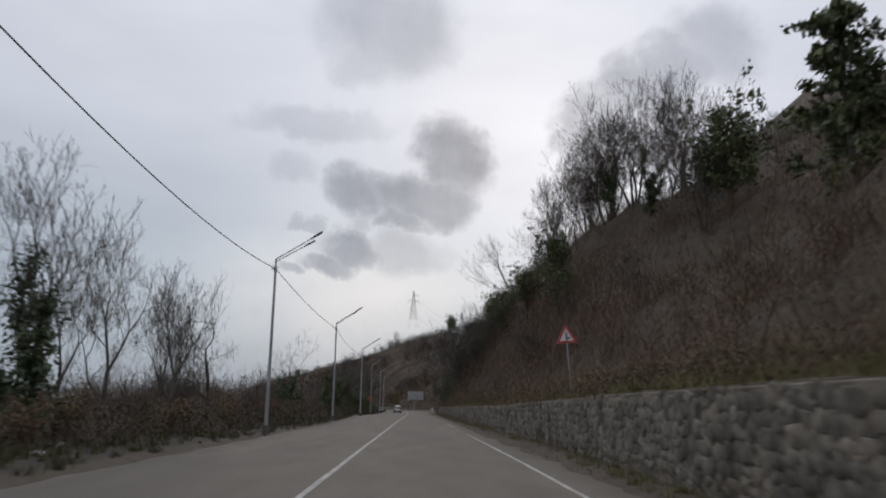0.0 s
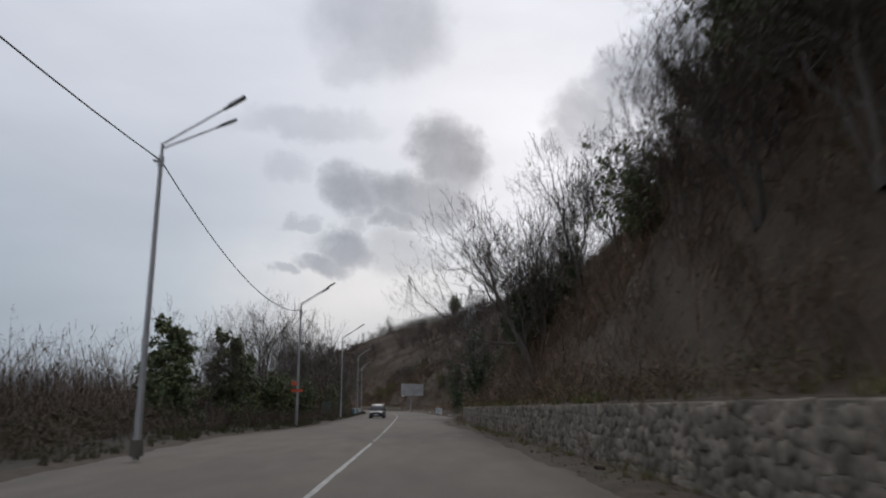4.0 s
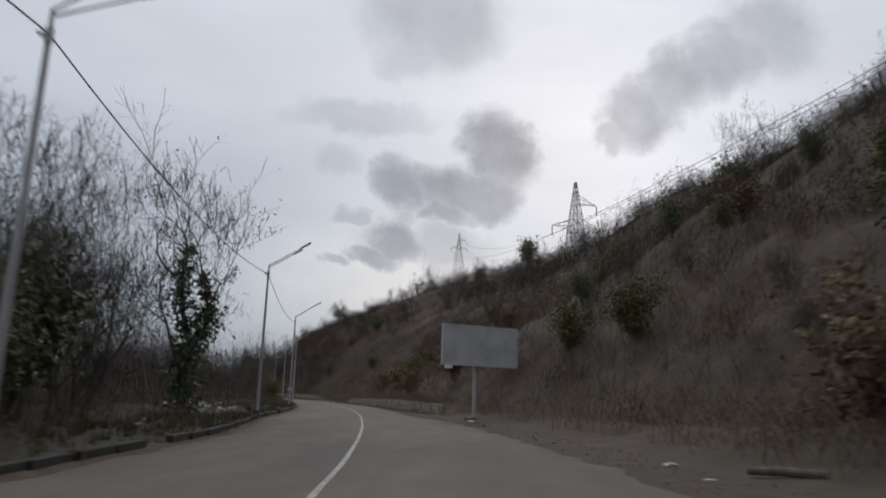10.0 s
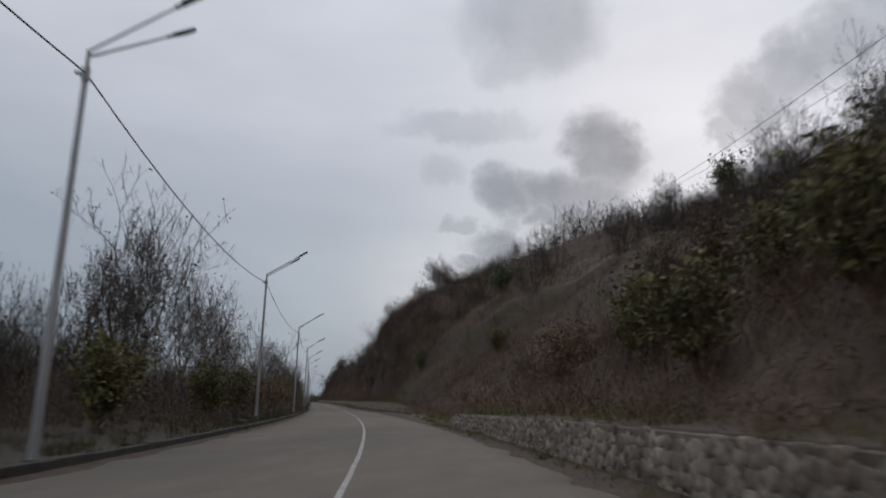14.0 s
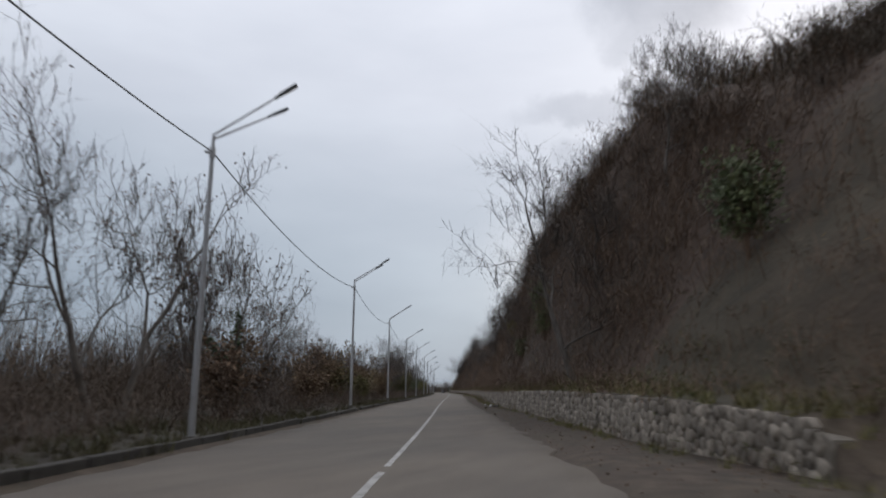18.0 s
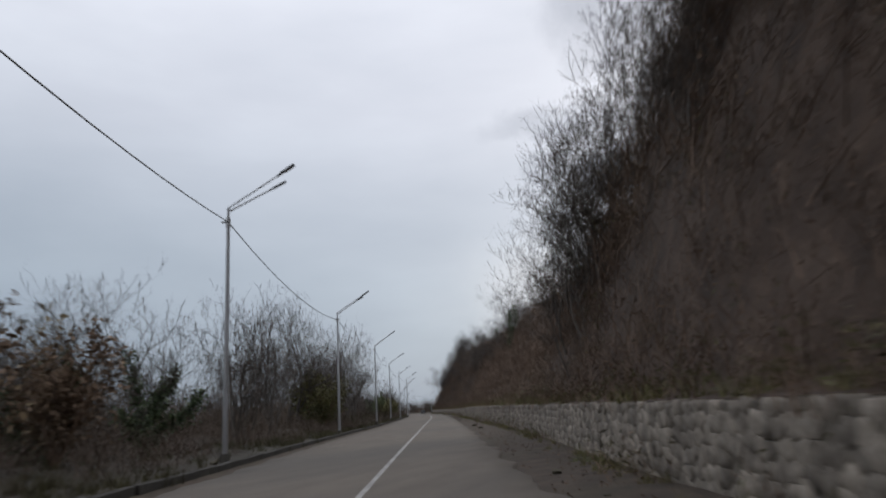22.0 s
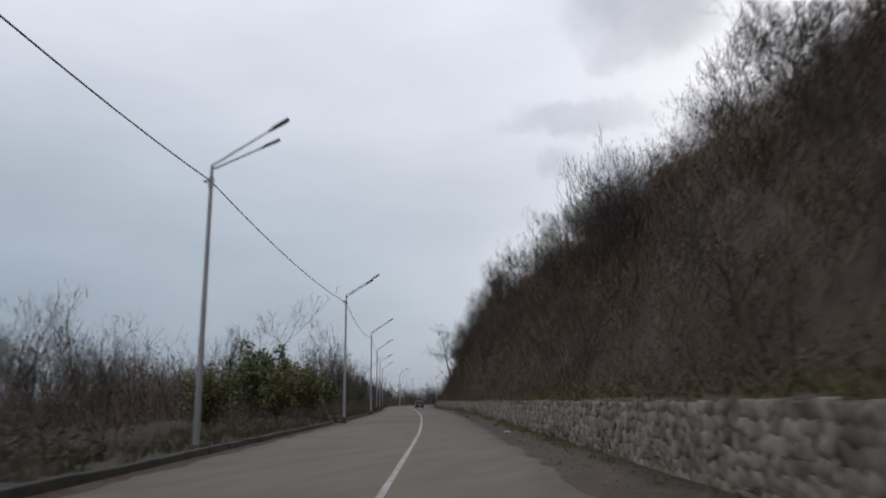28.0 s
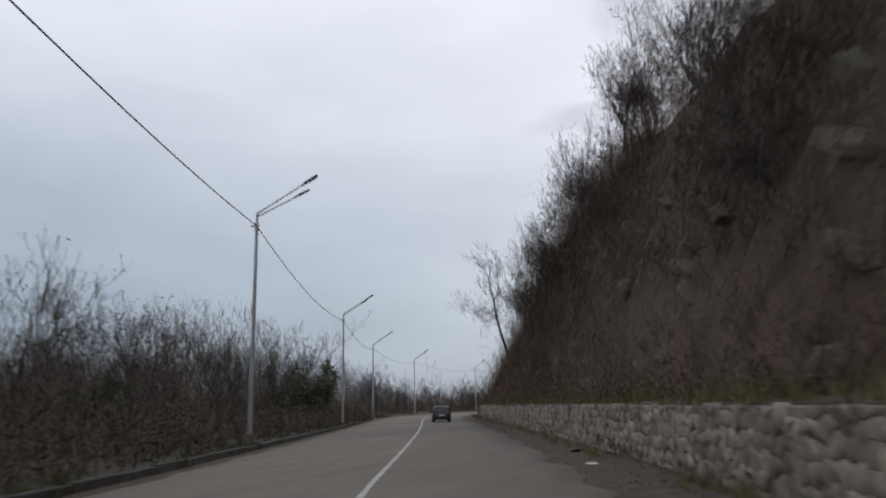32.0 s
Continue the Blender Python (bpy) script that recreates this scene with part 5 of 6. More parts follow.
def motor_car(m, label, paint, ln, wd, h, van, lamps_front):
    """y points forward; the rear bumper is at y = 0."""
    root = thing("car", m, label, "car")
    hw, waist = wd / 2, h * 0.56
    bonnet = waist * 0.98
    bm = bmesh.new()
    loft(bm, [ring(y, hw * a_, 0.2 + z0, z, hw * b_) for y, a_, z0, z, b_ in (
        (0.0, 0.9, 0.16, waist * 0.86, 0.8), (0.07, 0.98, 0.05, waist * 0.97, 0.9), (0.5, 1.0, 0.0, waist, 0.93), (ln * 0.5, 1.0, 0.0, waist, 0.93), (ln * 0.70, 1.0, 0.0, waist, 0.92),
        (ln * 0.86, 0.98, 0.0, bonnet * 0.94, 0.86), (ln * 0.96, 0.93, 0.04, bonnet * 0.82, 0.78), (ln, 0.82, 0.14, bonnet * 0.66, 0.66))])
    part("body", bm, paint, root)
    r0, r1 = (0.10, 0.34) if van else (0.16, 0.72)
    f0, f1 = (ln * 0.83, ln * 0.60) if van else (ln * 0.74, ln * 0.52)
    bm = bmesh.new()
    loft(bm, [ring(y, hw * a_, waist - 0.05, z, hw * b_) for y, a_, z, b_ in (
        (r0, 0.88, waist + 0.02, 0.8), (r1, 0.9, h - 0.06, 0.7), (r1 + 0.4, 0.91, h, 0.74), (f1, 0.91, h - 0.01, 0.74), (f0, 0.88, waist + 0.02, 0.8))])
    part("cabin", bm, paint, root)

    def pane(name, pts, lab=""):
        b2 = bmesh.new()
        vs = [b2.verts.new(p) for p in pts]
        f = b2.faces.new(vs)
        b2.normal_update()
        nrm = f.normal.copy()
        ex = bmesh.ops.extrude_face_region(b2, geom=[f])["geom"]
        bmesh.ops.translate(b2, verts=[v for v in ex if isinstance(v, bmesh.types.BMVert)], vec=-nrm * 0.02)
        bmesh.ops.recalc_face_normals(b2, faces=b2.faces)
        part(name, b2, M_GLASS, root, lab)

    zt, zb = h - 0.12, waist + 0.06

    def lerp_y(y0, y1, z):
        return y0 + (y1 - y0) * (z - waist) / (h - 0.06 - waist)

    pane("rear_window", [(-hw * 0.72, lerp_y(r0, r1, zb) - 0.03, zb), (hw * 0.72, lerp_y(r0, r1, zb) - 0.03, zb), (hw * 0.62, lerp_y(r0, r1, zt) - 0.03, zt), (-hw * 0.62, lerp_y(r0, r1, zt) - 0.03, zt)], "dark rear window")
    pane("windscreen", [(hw * 0.76, lerp_y(f0, f1, zb) + 0.03, zb), (-hw * 0.76, lerp_y(f0, f1, zb) + 0.03, zb), (-hw * 0.66, lerp_y(f0, f1, zt) + 0.03, zt), (hw * 0.66, lerp_y(f0, f1, zt) + 0.03, zt)], "sloping windscreen")
    for sd in (-1, 1):
        for y0, y1 in ((r1 + 0.1, ln * 0.36), (ln * 0.37, f1 + 0.1)):
            pane("side_window", [(sd * hw * 0.925, y0, zb), (sd * hw * 0.925, y1, zb), (sd * hw * 0.83, y1 - 0.1, zt), (sd * hw * 0.83, y0 + 0.05, zt)][::sd])
        bm = bmesh.new()
        box(bm, 0.2, 0.1, 0.14, (sd * (hw + 0.08), f0 - 0.25, waist + 0.1), 0.03)
        part("door_mirror", bm, M_BLACK, root)
        bm = bmesh.new()
        box(bm, 0.22, 0.06, 0.34 if van else 0.2, (sd * hw * 0.84, 0.045, waist * 0.82), 0.02)
        part("tail_light", bm, M_LAMPRED, root, "red tail light")
        bm = bmesh.new()
        box(bm, 0.36, 0.16, 0.15, (sd * hw * 0.66, ln * 0.965, waist * 0.70), 0.03)
        part("headlight", bm, M_LAMPCLEAR, root, "clear headlight")
        for y in (0.78, ln * 0.80):
            wheel(root, sd * (hw - 0.1), y, 0.31, sd)
    bm = bmesh.new()
    box(bm, wd * 0.94, 0.16, 0.2, (0, 0.02, 0.4), 0.04)
    part("rear_bumper", bm, M_BLACK, root)
    bm = bmesh.new()
    box(bm, wd * 0.9, 0.14, 0.18, (0, ln - 0.03, 0.36), 0.04)
    part("front_bumper", bm, paint, root)
    bm = bmesh.new()
    box(bm, wd * 0.42, 0.05, 0.12, (0, ln - 0.005, waist * 0.62), 0.015)
    part("grille", bm, M_BLACK, root)
    for y in (-0.07, ln + 0.05):
        bm = bmesh.new()
        box(bm, 0.5, 0.02, 0.11, (0, y, 0.62 if y < 0 else 0.42), 0.004)
        part("number_plate", bm, M_PLATE, root, "pale plate")
    return root


m = stand(755.5, 0.1, 0.05, 1)
motor_car(m, "dark grey estate car driving ahead on the asphalt road", M_CARPAINT, 4.1, 1.68, 1.45, True, False)
m = stand(173.2, -3.75, 0.05, 180 - 3)
motor_car(m, "charcoal minivan in the oncoming lane", M_CARPAINT2, 4.4, 1.76, 1.68, True, True)

# ---- signs in their places ----
triangle_sign(stand(31.5, 6.65), 2.65, "red-bordered triangular warning sign with a white field, on the wall's ledge", r=0.55, lean=-4)
triangle_sign(stand(167.2, 11.9), 1.65, "give-way sign leaning beside the dirt side road", up=False, r=0.55, lean=-3)
triangle_sign(stand(312.9, -7.82, None), 2.05, "triangular sign seen from its bare metal back", front=False, r=0.5)
p = at(133.7, -8.16)
root = thing("direction_board", stand(133.7, -8.16, 0) @ pose(0, -0.13, 2.62), "small orange-red arrow board strapped to a lamp post", "direction sign")
bm = bmesh.new()
prism(bm, [(-0.42, -0.09), (0.3, -0.09), (0.48, 0), (0.3, 0.09), (-0.42, 0.09)], 0.02)
part("arrow_plate", bm, M_ORANGE, root)
bm = bmesh.new()
prism(bm, [(-0.45, 0.35), (-0.05, 0.35), (-0.05, 0.62), (-0.45, 0.62)], 0.02)
part("upper_plate", bm, M_ORANGE, root)
bm = bmesh.new()
box(bm, 0.24, 0.2, 0.03, (0, 0.1, 0), 0)
part("strap", bm, M_GALV, root)

# ---- trees ----
PODS = (M_POD, 0.32, 0.06, "clusters of withered leaves")
T_SLIM = bare_tree(1, 12, 0.5, first=0.24, up=0.3, label="slender leafless tree with upright limbs")
T_WIDE = bare_tree(2, 11, 0.95, first=0.18, up=0.1, label="spreading leafless tree with a broad crown")
T_CLUMP = bare_tree(3, 10, 0.75, forks=4, first=0.24, up=0.25, name="multi_stem_tree", label="leafless tree with several stems")
T_POD = bare_tree(4, 10, 0.7, forks=2, first=0.26, up=0.2, leaves=PODS, label="tree with bare limbs and clusters of withered leaves")
T_AIRY = bare_tree(18, 12, 0.7, first=0.22, up=0.16, label="bare tree with long ascending limbs and fine twigs")
T_IVY = bare_tree(5, 11, 0.62, first=0.34, ivy=1.0, ivy_limbs=3, name="ivy_clad_tree", label="leafless tree with its trunk wrapped in dark ivy")
T_IVY2 = bare_tree(6, 10, 0.85, forks=2, first=0.24, ivy=0.8, ivy_limbs=5, name="ivy_clad_tree", label="forked leafless tree half covered with ivy")
T_IVYWIDE = bare_tree(17, 12, 1.05, first=0.16, up=0.1, ivy=0.6, ivy_limbs=2, name="ivy_clad_tree", label="broad leafless tree on the bank with ivy round its base")
T_IVYPOD = bare_tree(16, 12, 0.72, first=0.3, leaves=PODS, ivy=0.9, ivy_limbs=2, name="ivy_clad_tree", label="tall tree with an ivy-wrapped trunk and clusters of withered leaves")
T_LEAFY = bare_tree(7, 8, 0.8, forks=3, first=0.2, leaves=(M_POD, 0.3, 0.075, "dry purplish-brown leaves"), label="small tree still carrying dry purplish-brown leaves")
T_FAN = bare_tree(8, 10, 1.0, first=0.18, lean=(-0.3, 0.0), up=0.1, label="leafless tree fanning out over the road from the bank")
T_LEAN = bare_tree(9, 12, 0.6, first=0.26, lean=(-0.5, 0.05), label="leafless tree leaning out from the slope")
T_GREEN = leafy_bush(11, "evergreen_tree", M_EVER, 2.4, 6.0, 4200, "dark evergreen tree on the slope", "tree", 0.13)
B_OLIVE = leafy_bush(12, "shrub", M_OLIVE, 1.5, 2.6, 2400, "olive-green shrub among brown scrub")
B_GREEN = leafy_bush(13, "shrub", M_EVER, 1.5, 2.8, 3000, "dark green shrub beside the road")
B_BROWN = leafy_bush(14, "shrub", M_DEAD, 1.7, 3.0, 2600, "brown shrub with dead leaves clinging on")
PINE = conifer(15, 9, "dark green pine tree")
BASE_H = {T_SLIM: 12, T_WIDE: 11, T_CLUMP: 10, T_POD: 10, T_IVY: 11, T_IVY2: 10, T_IVYPOD: 12, T_AIRY: 12, T_IVYWIDE: 12, T_LEAFY: 8, T_FAN: 10, T_LEAN: 12, T_GREEN: 6.0, B_OLIVE: 2.6, B_GREEN: 2.8, B_BROWN: 3.0, PINE: 9}
used = set()
trng = np.random.default_rng(77)


def plant(kind, s_, u_, h, turn=None, group=""):
    """Sets a tree or shrub of height h on the ground; the first of a kind is the model itself."""
    z_ = float(land(s_, u_)) - 0.08
    q = at(s_, u_)
    turn = trng.uniform(0, 360) if turn is None else course(s_) + turn
    k_ = h / BASE_H[kind]
    m_ = pose(float(q[0]), float(q[1]), z_, 0, 0, turn) @ Matrix.Scale(k_, 4)
    if kind in used:
        o = copy_thing(kind, m_)
        o.matrix_basis = m_
    else:
        used.add(kind)
        kind.matrix_basis = m_
        o = kind
    return tagged(o, group=group)


# seaward side
for k_, rows in (
    (T_IVY, [(26, -13.5, 11.3), (430.2, -12.3, 9), (666.1, -17.5, 8)]),
    (T_SLIM, [(40.5, -17, 11), (41.5, -20, 10), (51.5, -17, 11.5), (55, -19, 10), (150, -14, 12), (167, -14, 11.4), (198, -14, 12), (306.7, -13, 6), (575, -17, 10), (590, -17, 12), (611, -15, 9)]),
    (T_WIDE, [(60, -17, 11.5), (145.2, -12.5, 11.6), (155.2, -13, 10.4), (160.7, -13.5, 11.3), (169.8, -12, 12.5), (548.5, -13, 13.5), (551.5, -14.5, 12), (545, -15, 12), (236, -13, 11), (230, -13.5, 10.5), (562, -17, 9)]),
    (T_IVY2, [(99, -17, 10), (500, -12.5, 6.4), (508, -12, 8), (669.1, -15, 10.8), (756, -14, 11), (768, -13, 11), (728, -18, 7)]),
    (T_CLUMP, [(61, -19, 5.5), (66, -22, 6), (89, -20, 5), (82, -18, 4), (188, -15, 13), (182, -14, 14), (175.7, -14, 13.2), (206, -16, 13), (212, -13, 15), (243, -16, 12.5), (239, -16, 11.5), (253, -16, 13), (237.6, -18, 10.7), (233, -20, 9), (279, -16, 6), (290, -16, 7), (312, -16, 9.5), (525.5, -12.5, 8.5), (536, -13, 8), (606.5, -15, 6.3), (692, -13, 11), (701, -13, 8.5), (736, -15, 8.5), (745, -16, 9), (642, -17, 6)]),
    (T_POD, [(128, -13, 7.5), (138, -16, 9), (201.5, -11.5, 13), (338.4, -12.6, 11.5), (418.2, -13, 13.2), (412, -15.5, 9), (399.3, -11.5, 6.7), (433.6, -12, 8), (444.6, -13, 6), (451.6, -13, 6.5), (521.9, -12, 10), (711.3, -13, 7)]),
    (T_AIRY, [(241, -13.5, 11), (247, -15, 10), (554, -13, 10), (578, -16, 11), (566.9, -13, 10.7), (572.4, -13, 11), (581.9, -13, 14.5), (587, -13.5, 13.6), (595.5, -13, 15), (602, -14, 12)]),
    (T_IVYPOD, [(254.5, -10.8, 16)]),
    (T_LEAFY, [(341, -14, 9), (352, -13, 9), (360, -13.5, 10.5), (345, -16, 8), (368, -12.5, 8), (427, -12.5, 10), (455, -12, 5.8), (459, -12.5, 6), (466, -13, 6), (481.6, -12, 7), (475, -13, 6), (715.3, -12, 5.5), (722, -13, 6)]),
):
    for r in rows:
        plant(k_, *r, group="trees on the seaward side")
# hill side, lower slope and first skyline
for k_, rows in (
    (T_SLIM, [(58, 22.6, 12.4), (62, 24, 11), (92, 18, 13.5), (160, 19, 10), (635, 25, 14), (710, 27, 14), (640, 24, 12), (54, 20, 10), (600, 33, 9), (128, 11, 13)]),
    (T_IVYPOD, [(214, 10.5, 19)]),
    (T_POD, [(326, 16, 4.5), (333, 18, 5), (339, 17, 4.5), (346, 17, 4.5), (352, 18, 5)]),
    (T_CLUMP, [(64, 20, 13), (70, 19, 12.5), (78, 19, 11), (88, 18, 10.5), (98, 17, 9), (580, 17, 5.5), (572, 16, 5), (607, 13, 7), (626, 12, 7), (645, 11, 7.5), (652, 12, 8), (322, 18, 6), (327, 19, 6.5), (332, 17.5, 6), (337, 20, 6.5), (343, 19, 6), (72, 20, 11), (80, 20, 8.5), (50, 22, 9), (125, 13.5, 10), (166, 21, 9), (463, 21, 8), (660, 25, 11), (673, 25, 9), (443, 18, 7), (450, 18, 8), (618, 25, 9), (690, 24, 9), (46, 19, 8)]),
    (T_IVYWIDE, [(599, 13.4, 13)]),
    (T_WIDE, [(606, 22, 8), (586, 15, 6), (603, 15, 7), (566, 18, 7), (95, 18, 8), (172, 22, 13), (647, 25, 11), (722, 22, 10), (475, 18.5, 7), (598, 42, 9), (630, 30, 10), (84, 19, 8)]),
    (T_IVY, [(58, 19.5, 9), (67, 18.9, 9), (156, 15.5, 13), (174, 9, 16), (171, 15, 16.5), (198, 14, 12), (132, 12, 9), (118, 15, 9), (152, 16, 12), (700, 22, 9)]),
    (T_IVY2, [(166, 16, 15), (162, 14.5, 12), (150, 11, 9), (146, 14, 9), (112, 14, 8), (190, 18, 9)]),
):
    for r in rows:
        plant(k_, *r, group="trees on the hillside")
plant(T_WIDE, 437, 9, 8, 0, "trees on the hillside")
plant(T_WIDE, 431, 12, 8.5, 70, "trees on the hillside")
for k_, s_, w, h in ((T_CLUMP, 496, 3.5, 6), (T_WIDE, 501, 4, 6), (T_CLUMP, 505, 5, 6.5), (T_WIDE, 509, 4.5, 5.5), (T_CLUMP, 492, 4.5, 6), (T_CLUMP, 486, 4, 5.5)):
    plant(k_, s_, float(tab(s_, WALL_U)) + w, h, group="trees on the hillside")
for k_, s_, u_, h in ((T_CLUMP, 510, 8.4, 9), (T_CLUMP, 513, 9.8, 10), (T_CLUMP, 517, 8.8, 10), (T_WIDE, 520, 10, 10), (T_CLUMP, 515, 11.2, 10.5), (T_CLUMP, 519, 8.2, 9), (T_CLUMP, 512, 7.8, 7.5)):
    plant(k_, s_, u_, h, group="trees on the hillside")
for r in ((92, 7.9, 7.5), (97, 8.2, 7), (102, 8.5, 6.5), (88, 9, 8)):
    plant(T_CLUMP, *r, group="trees on the hillside")
plant(T_FAN, 430, 6.2, 13, 0, "trees on the hillside")
plant(T_SLIM, 737.7, 13.5, 11, None, "trees on the hillside")
for r in ((750, 10, 8), (756, 9, 8.5), (761, 9.5, 8), (746, 9, 7.5), (753, 12, 9), (764, 12, 9)):
    plant(T_CLUMP, *r, group="trees on the hillside")
plant(T_CLUMP, 743, 12, 8, None, "trees on the hillside")
plant(T_FAN, 766, 8, 13, 10, "trees on the hillside")
plant(T_FAN, 741, 6.6, 5, 10, "trees on the hillside")
plant(T_FAN, 514, 7.2, 4.5, 5, "trees on the hillside")
plant(T_CLUMP, 129.5, 8.2, 14, 20, "trees on the hillside")
plant(T_IVY2, 132.5, 8.6, 12, 20, "trees on the hillside")
plant(T_LEAN, 126, 7.8, 12, 0, "trees on the hillside")
plant(T_LEAN, 107, 14.5, 10, 10, "trees on the hillside")
for r in [(165, 13, 5), (169, 12.5, 4.5), (173, 13, 5), (161, 12, 4), (44, 20, 7), (90, 11, 4.5), (84, 10, 4), (97, 9.5, 4), (102, 11, 5), (60, 12, 4), (78, 12, 4.5), (108, 9, 4), (609, 29, 4.5), (604, 31, 4), (420, 24, 5), (455, 7.5, 3), (72, 14, 5), (416, 10, 3.5)]:
    plant(T_GREEN, *r, group="evergreens on the hillside")
for r in [(30, 19.5, 9), (24, 21, 10), (122, -13, 5), (131, -12.5, 6), (126, -15, 6.5), (138, -13, 5.5)]:
    plant(PINE, *r, group="pine trees")
for k_, rows in (
    (B_OLIVE, [(455, -10.5, 2.6), (468, -10, 2.4), (553, -11, 4), (546, -10.5, 3.4), (550, -12, 4.6), (557, -12.5, 4.5), (655, -11, 3), (664, -10.5, 3.4), (668, -13, 4), (640, -11, 2.6), (330, -10.5, 2.8), (345, -9.8, 2.6), (356, -10, 3), (482, 7.5, 2), (300, 12, 3), (318, 10, 3.2), (335, 11, 3.4), (240, 22, 4), (262, 18, 4)]),
    (B_GREEN, [(140, -11, 3.4), (146, -10.8, 3.6), (152, -10.6, 3.2), (158, -11, 3.4), (187, -11.5, 3.6), (193, -12, 4), (205, -11, 3.4), (233, -10.5, 3.2), (229, -11, 4), (236, -11.5, 4.4), (660, -14, 4.5), (674, -12, 4), (683, -11.5, 3.5), (207, 11, 3.4), (166, 16, 4), (448, 7, 2.2), (462, 6.6, 1.8), (689, -12, 3.4)]),
    (B_BROWN, [(12, -12, 1.6), (16, -14, 1.8), (22, -11.5, 1.4), (28, -13, 1.8), (33, -11, 1.3), (39, -12.5, 1.7), (46, -11.5, 1.5), (52, -13.5, 1.8), (58, -11.8, 1.4), (66, -12.6, 1.7), (74, -12, 1.5), (170, -12.5, 4), (180, -13, 4), (215, -10.5, 3.6), (386, -10.2, 3), (398, -10.6, 3.4), (424, -10.4, 3.4), (441, -10.2, 3), (476, -10.4, 3.2), (490, -10, 3.2), (498, -10.8, 3.4), (372, -10.6, 2.8), (365, -11, 3), (453, -11.5, 4.2), (481, -12, 4.4)]),
):
    for r in rows:
        plant(k_, *r, group="roadside shrubs")
# upper wood: single crowns along the ridge line
for i in range(40):
    s_ = float(trng.uniform(-10, 560))
    w = float(trng.uniform(30, 150))
    if 410 < s_ < 530 and w > 60:
        w *= 0.4
    plant((T_SLIM, T_CLUMP, T_WIDE, T_CLUMP)[i % 4], s_, float(tab(s_, WALL_U)) + w, float(trng.uniform(6, 11)), group="trees of the upper wood")
for r in [(404, 62, 8), (404, 71, 12), (397, 100, 13), (409, 48, 8), (396, 77, 14), (411, 71, 13), (406, 80, 14), (412, 65, 11)]:
    plant(T_CLUMP, *r, group="trees of the upper wood")
# small trees rooted on the steep cut banks
for i in range(34):
    a, b = ((426, 508), (640, 760), (575, 650), (42, 112))[(0, 1, 0, 1, 2, 1, 3)[i % 7]]
    s_ = float(trng.uniform(a, b))
    plant((T_CLUMP, T_WIDE, T_SLIM)[i % 3], s_, float(tab(s_, WALL_U)) + float(trng.uniform(1.8, 9)), float(trng.uniform(3.5, 7)), group="trees on the hillside")
# scrub trees with clinging leaves on the bend, crowns along the last bank and woods where the road turns away
for i in range(26):
    s_ = float(trng.uniform(284, 402))
    plant((B_BROWN, B_OLIVE, B_BROWN, T_LEAFY)[i % 4], s_, float(tab(s_, WALL_U)) + float(trng.uniform(2.5, 20)), float(trng.uniform(2.0, 3.6)), group="scrub trees on the bend")
for i in range(48):
    s_ = float(trng.uniform(186, 300))
    w = 4 + 46 * float(trng.random()) ** 1.4
    plant((B_BROWN, B_OLIVE, B_BROWN, T_GREEN, B_OLIVE, T_CLUMP)[i % 6], s_, float(tab(s_, WALL_U)) + w, float(trng.uniform(2.4, 4.6)), group="scrub trees on the hillside")
for i in range(22):
    s_ = float(trng.uniform(655, 765))
    plant((T_CLUMP, T_WIDE, T_SLIM)[i % 3], s_, float(tab(s_, WALL_U)) + float(trng.uniform(4, 11)), float(trng.uniform(6, 9)), group="trees on the hillside")
for i in range(38):
    s_ = float(trng.uniform(695, 900))
    plant((T_CLUMP, T_IVY2, T_SLIM, T_CLUMP, T_POD)[i % 5], s_, float(trng.uniform(-30, -11.5)), float(trng.uniform(5.5, 8.5)), group="trees on the seaward side")
# second row on the falling ground
for i in range(64):
    a, b = ((255, 345), (255, 345), (440, 560), (610, 780))[i % 4]
    plant((T_CLUMP, T_WIDE, T_POD, T_CLUMP)[(i // 4) % 4], float(trng.uniform(a, b)), float(trng.uniform(-34, -17)), float(trng.uniform(6, 9.5)), group="trees on the seaward side")
plant(T_GREEN, 452, 88, 11, None, "evergreens on the hillside")

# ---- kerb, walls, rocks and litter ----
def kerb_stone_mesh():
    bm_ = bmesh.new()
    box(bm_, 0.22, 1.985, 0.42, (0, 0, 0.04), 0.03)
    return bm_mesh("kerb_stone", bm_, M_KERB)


KM = kerb_stone_mesh()
krng = np.random.default_rng(3)
kerb = thing("kerb", pose(0, 0, 0), "low dark concrete kerb along the seaward lane", "kerb")
kerb["kind"] = "structure"
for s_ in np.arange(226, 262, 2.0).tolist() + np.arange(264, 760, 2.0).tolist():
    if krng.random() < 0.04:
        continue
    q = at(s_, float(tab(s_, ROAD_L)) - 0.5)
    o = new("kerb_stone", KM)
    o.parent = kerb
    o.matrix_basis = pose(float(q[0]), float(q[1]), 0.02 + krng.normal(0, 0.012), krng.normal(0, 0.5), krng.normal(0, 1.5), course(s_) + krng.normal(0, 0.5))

# rubble stones: irregular cells fitted closely together
def clip_cell(poly, px, pz, nx, nz):
    """Keeps the side of a polygon on which (nx, nz) falls short of the point (px, pz)."""
    out_ = []
    for i, (x0, z0) in enumerate(poly):
        x1, z1 = poly[(i + 1) % len(poly)]
        d0, d1 = (x0 - px) * nx + (z0 - pz) * nz, (x1 - px) * nx + (z1 - pz) * nz
        if d0 <= 0:
            out_.append((x0, z0))
        if d0 * d1 < 0:
            f = d0 / (d0 - d1)
            out_.append((x0 + (x1 - x0) * f, z0 + (z1 - z0) * f))
    return out_


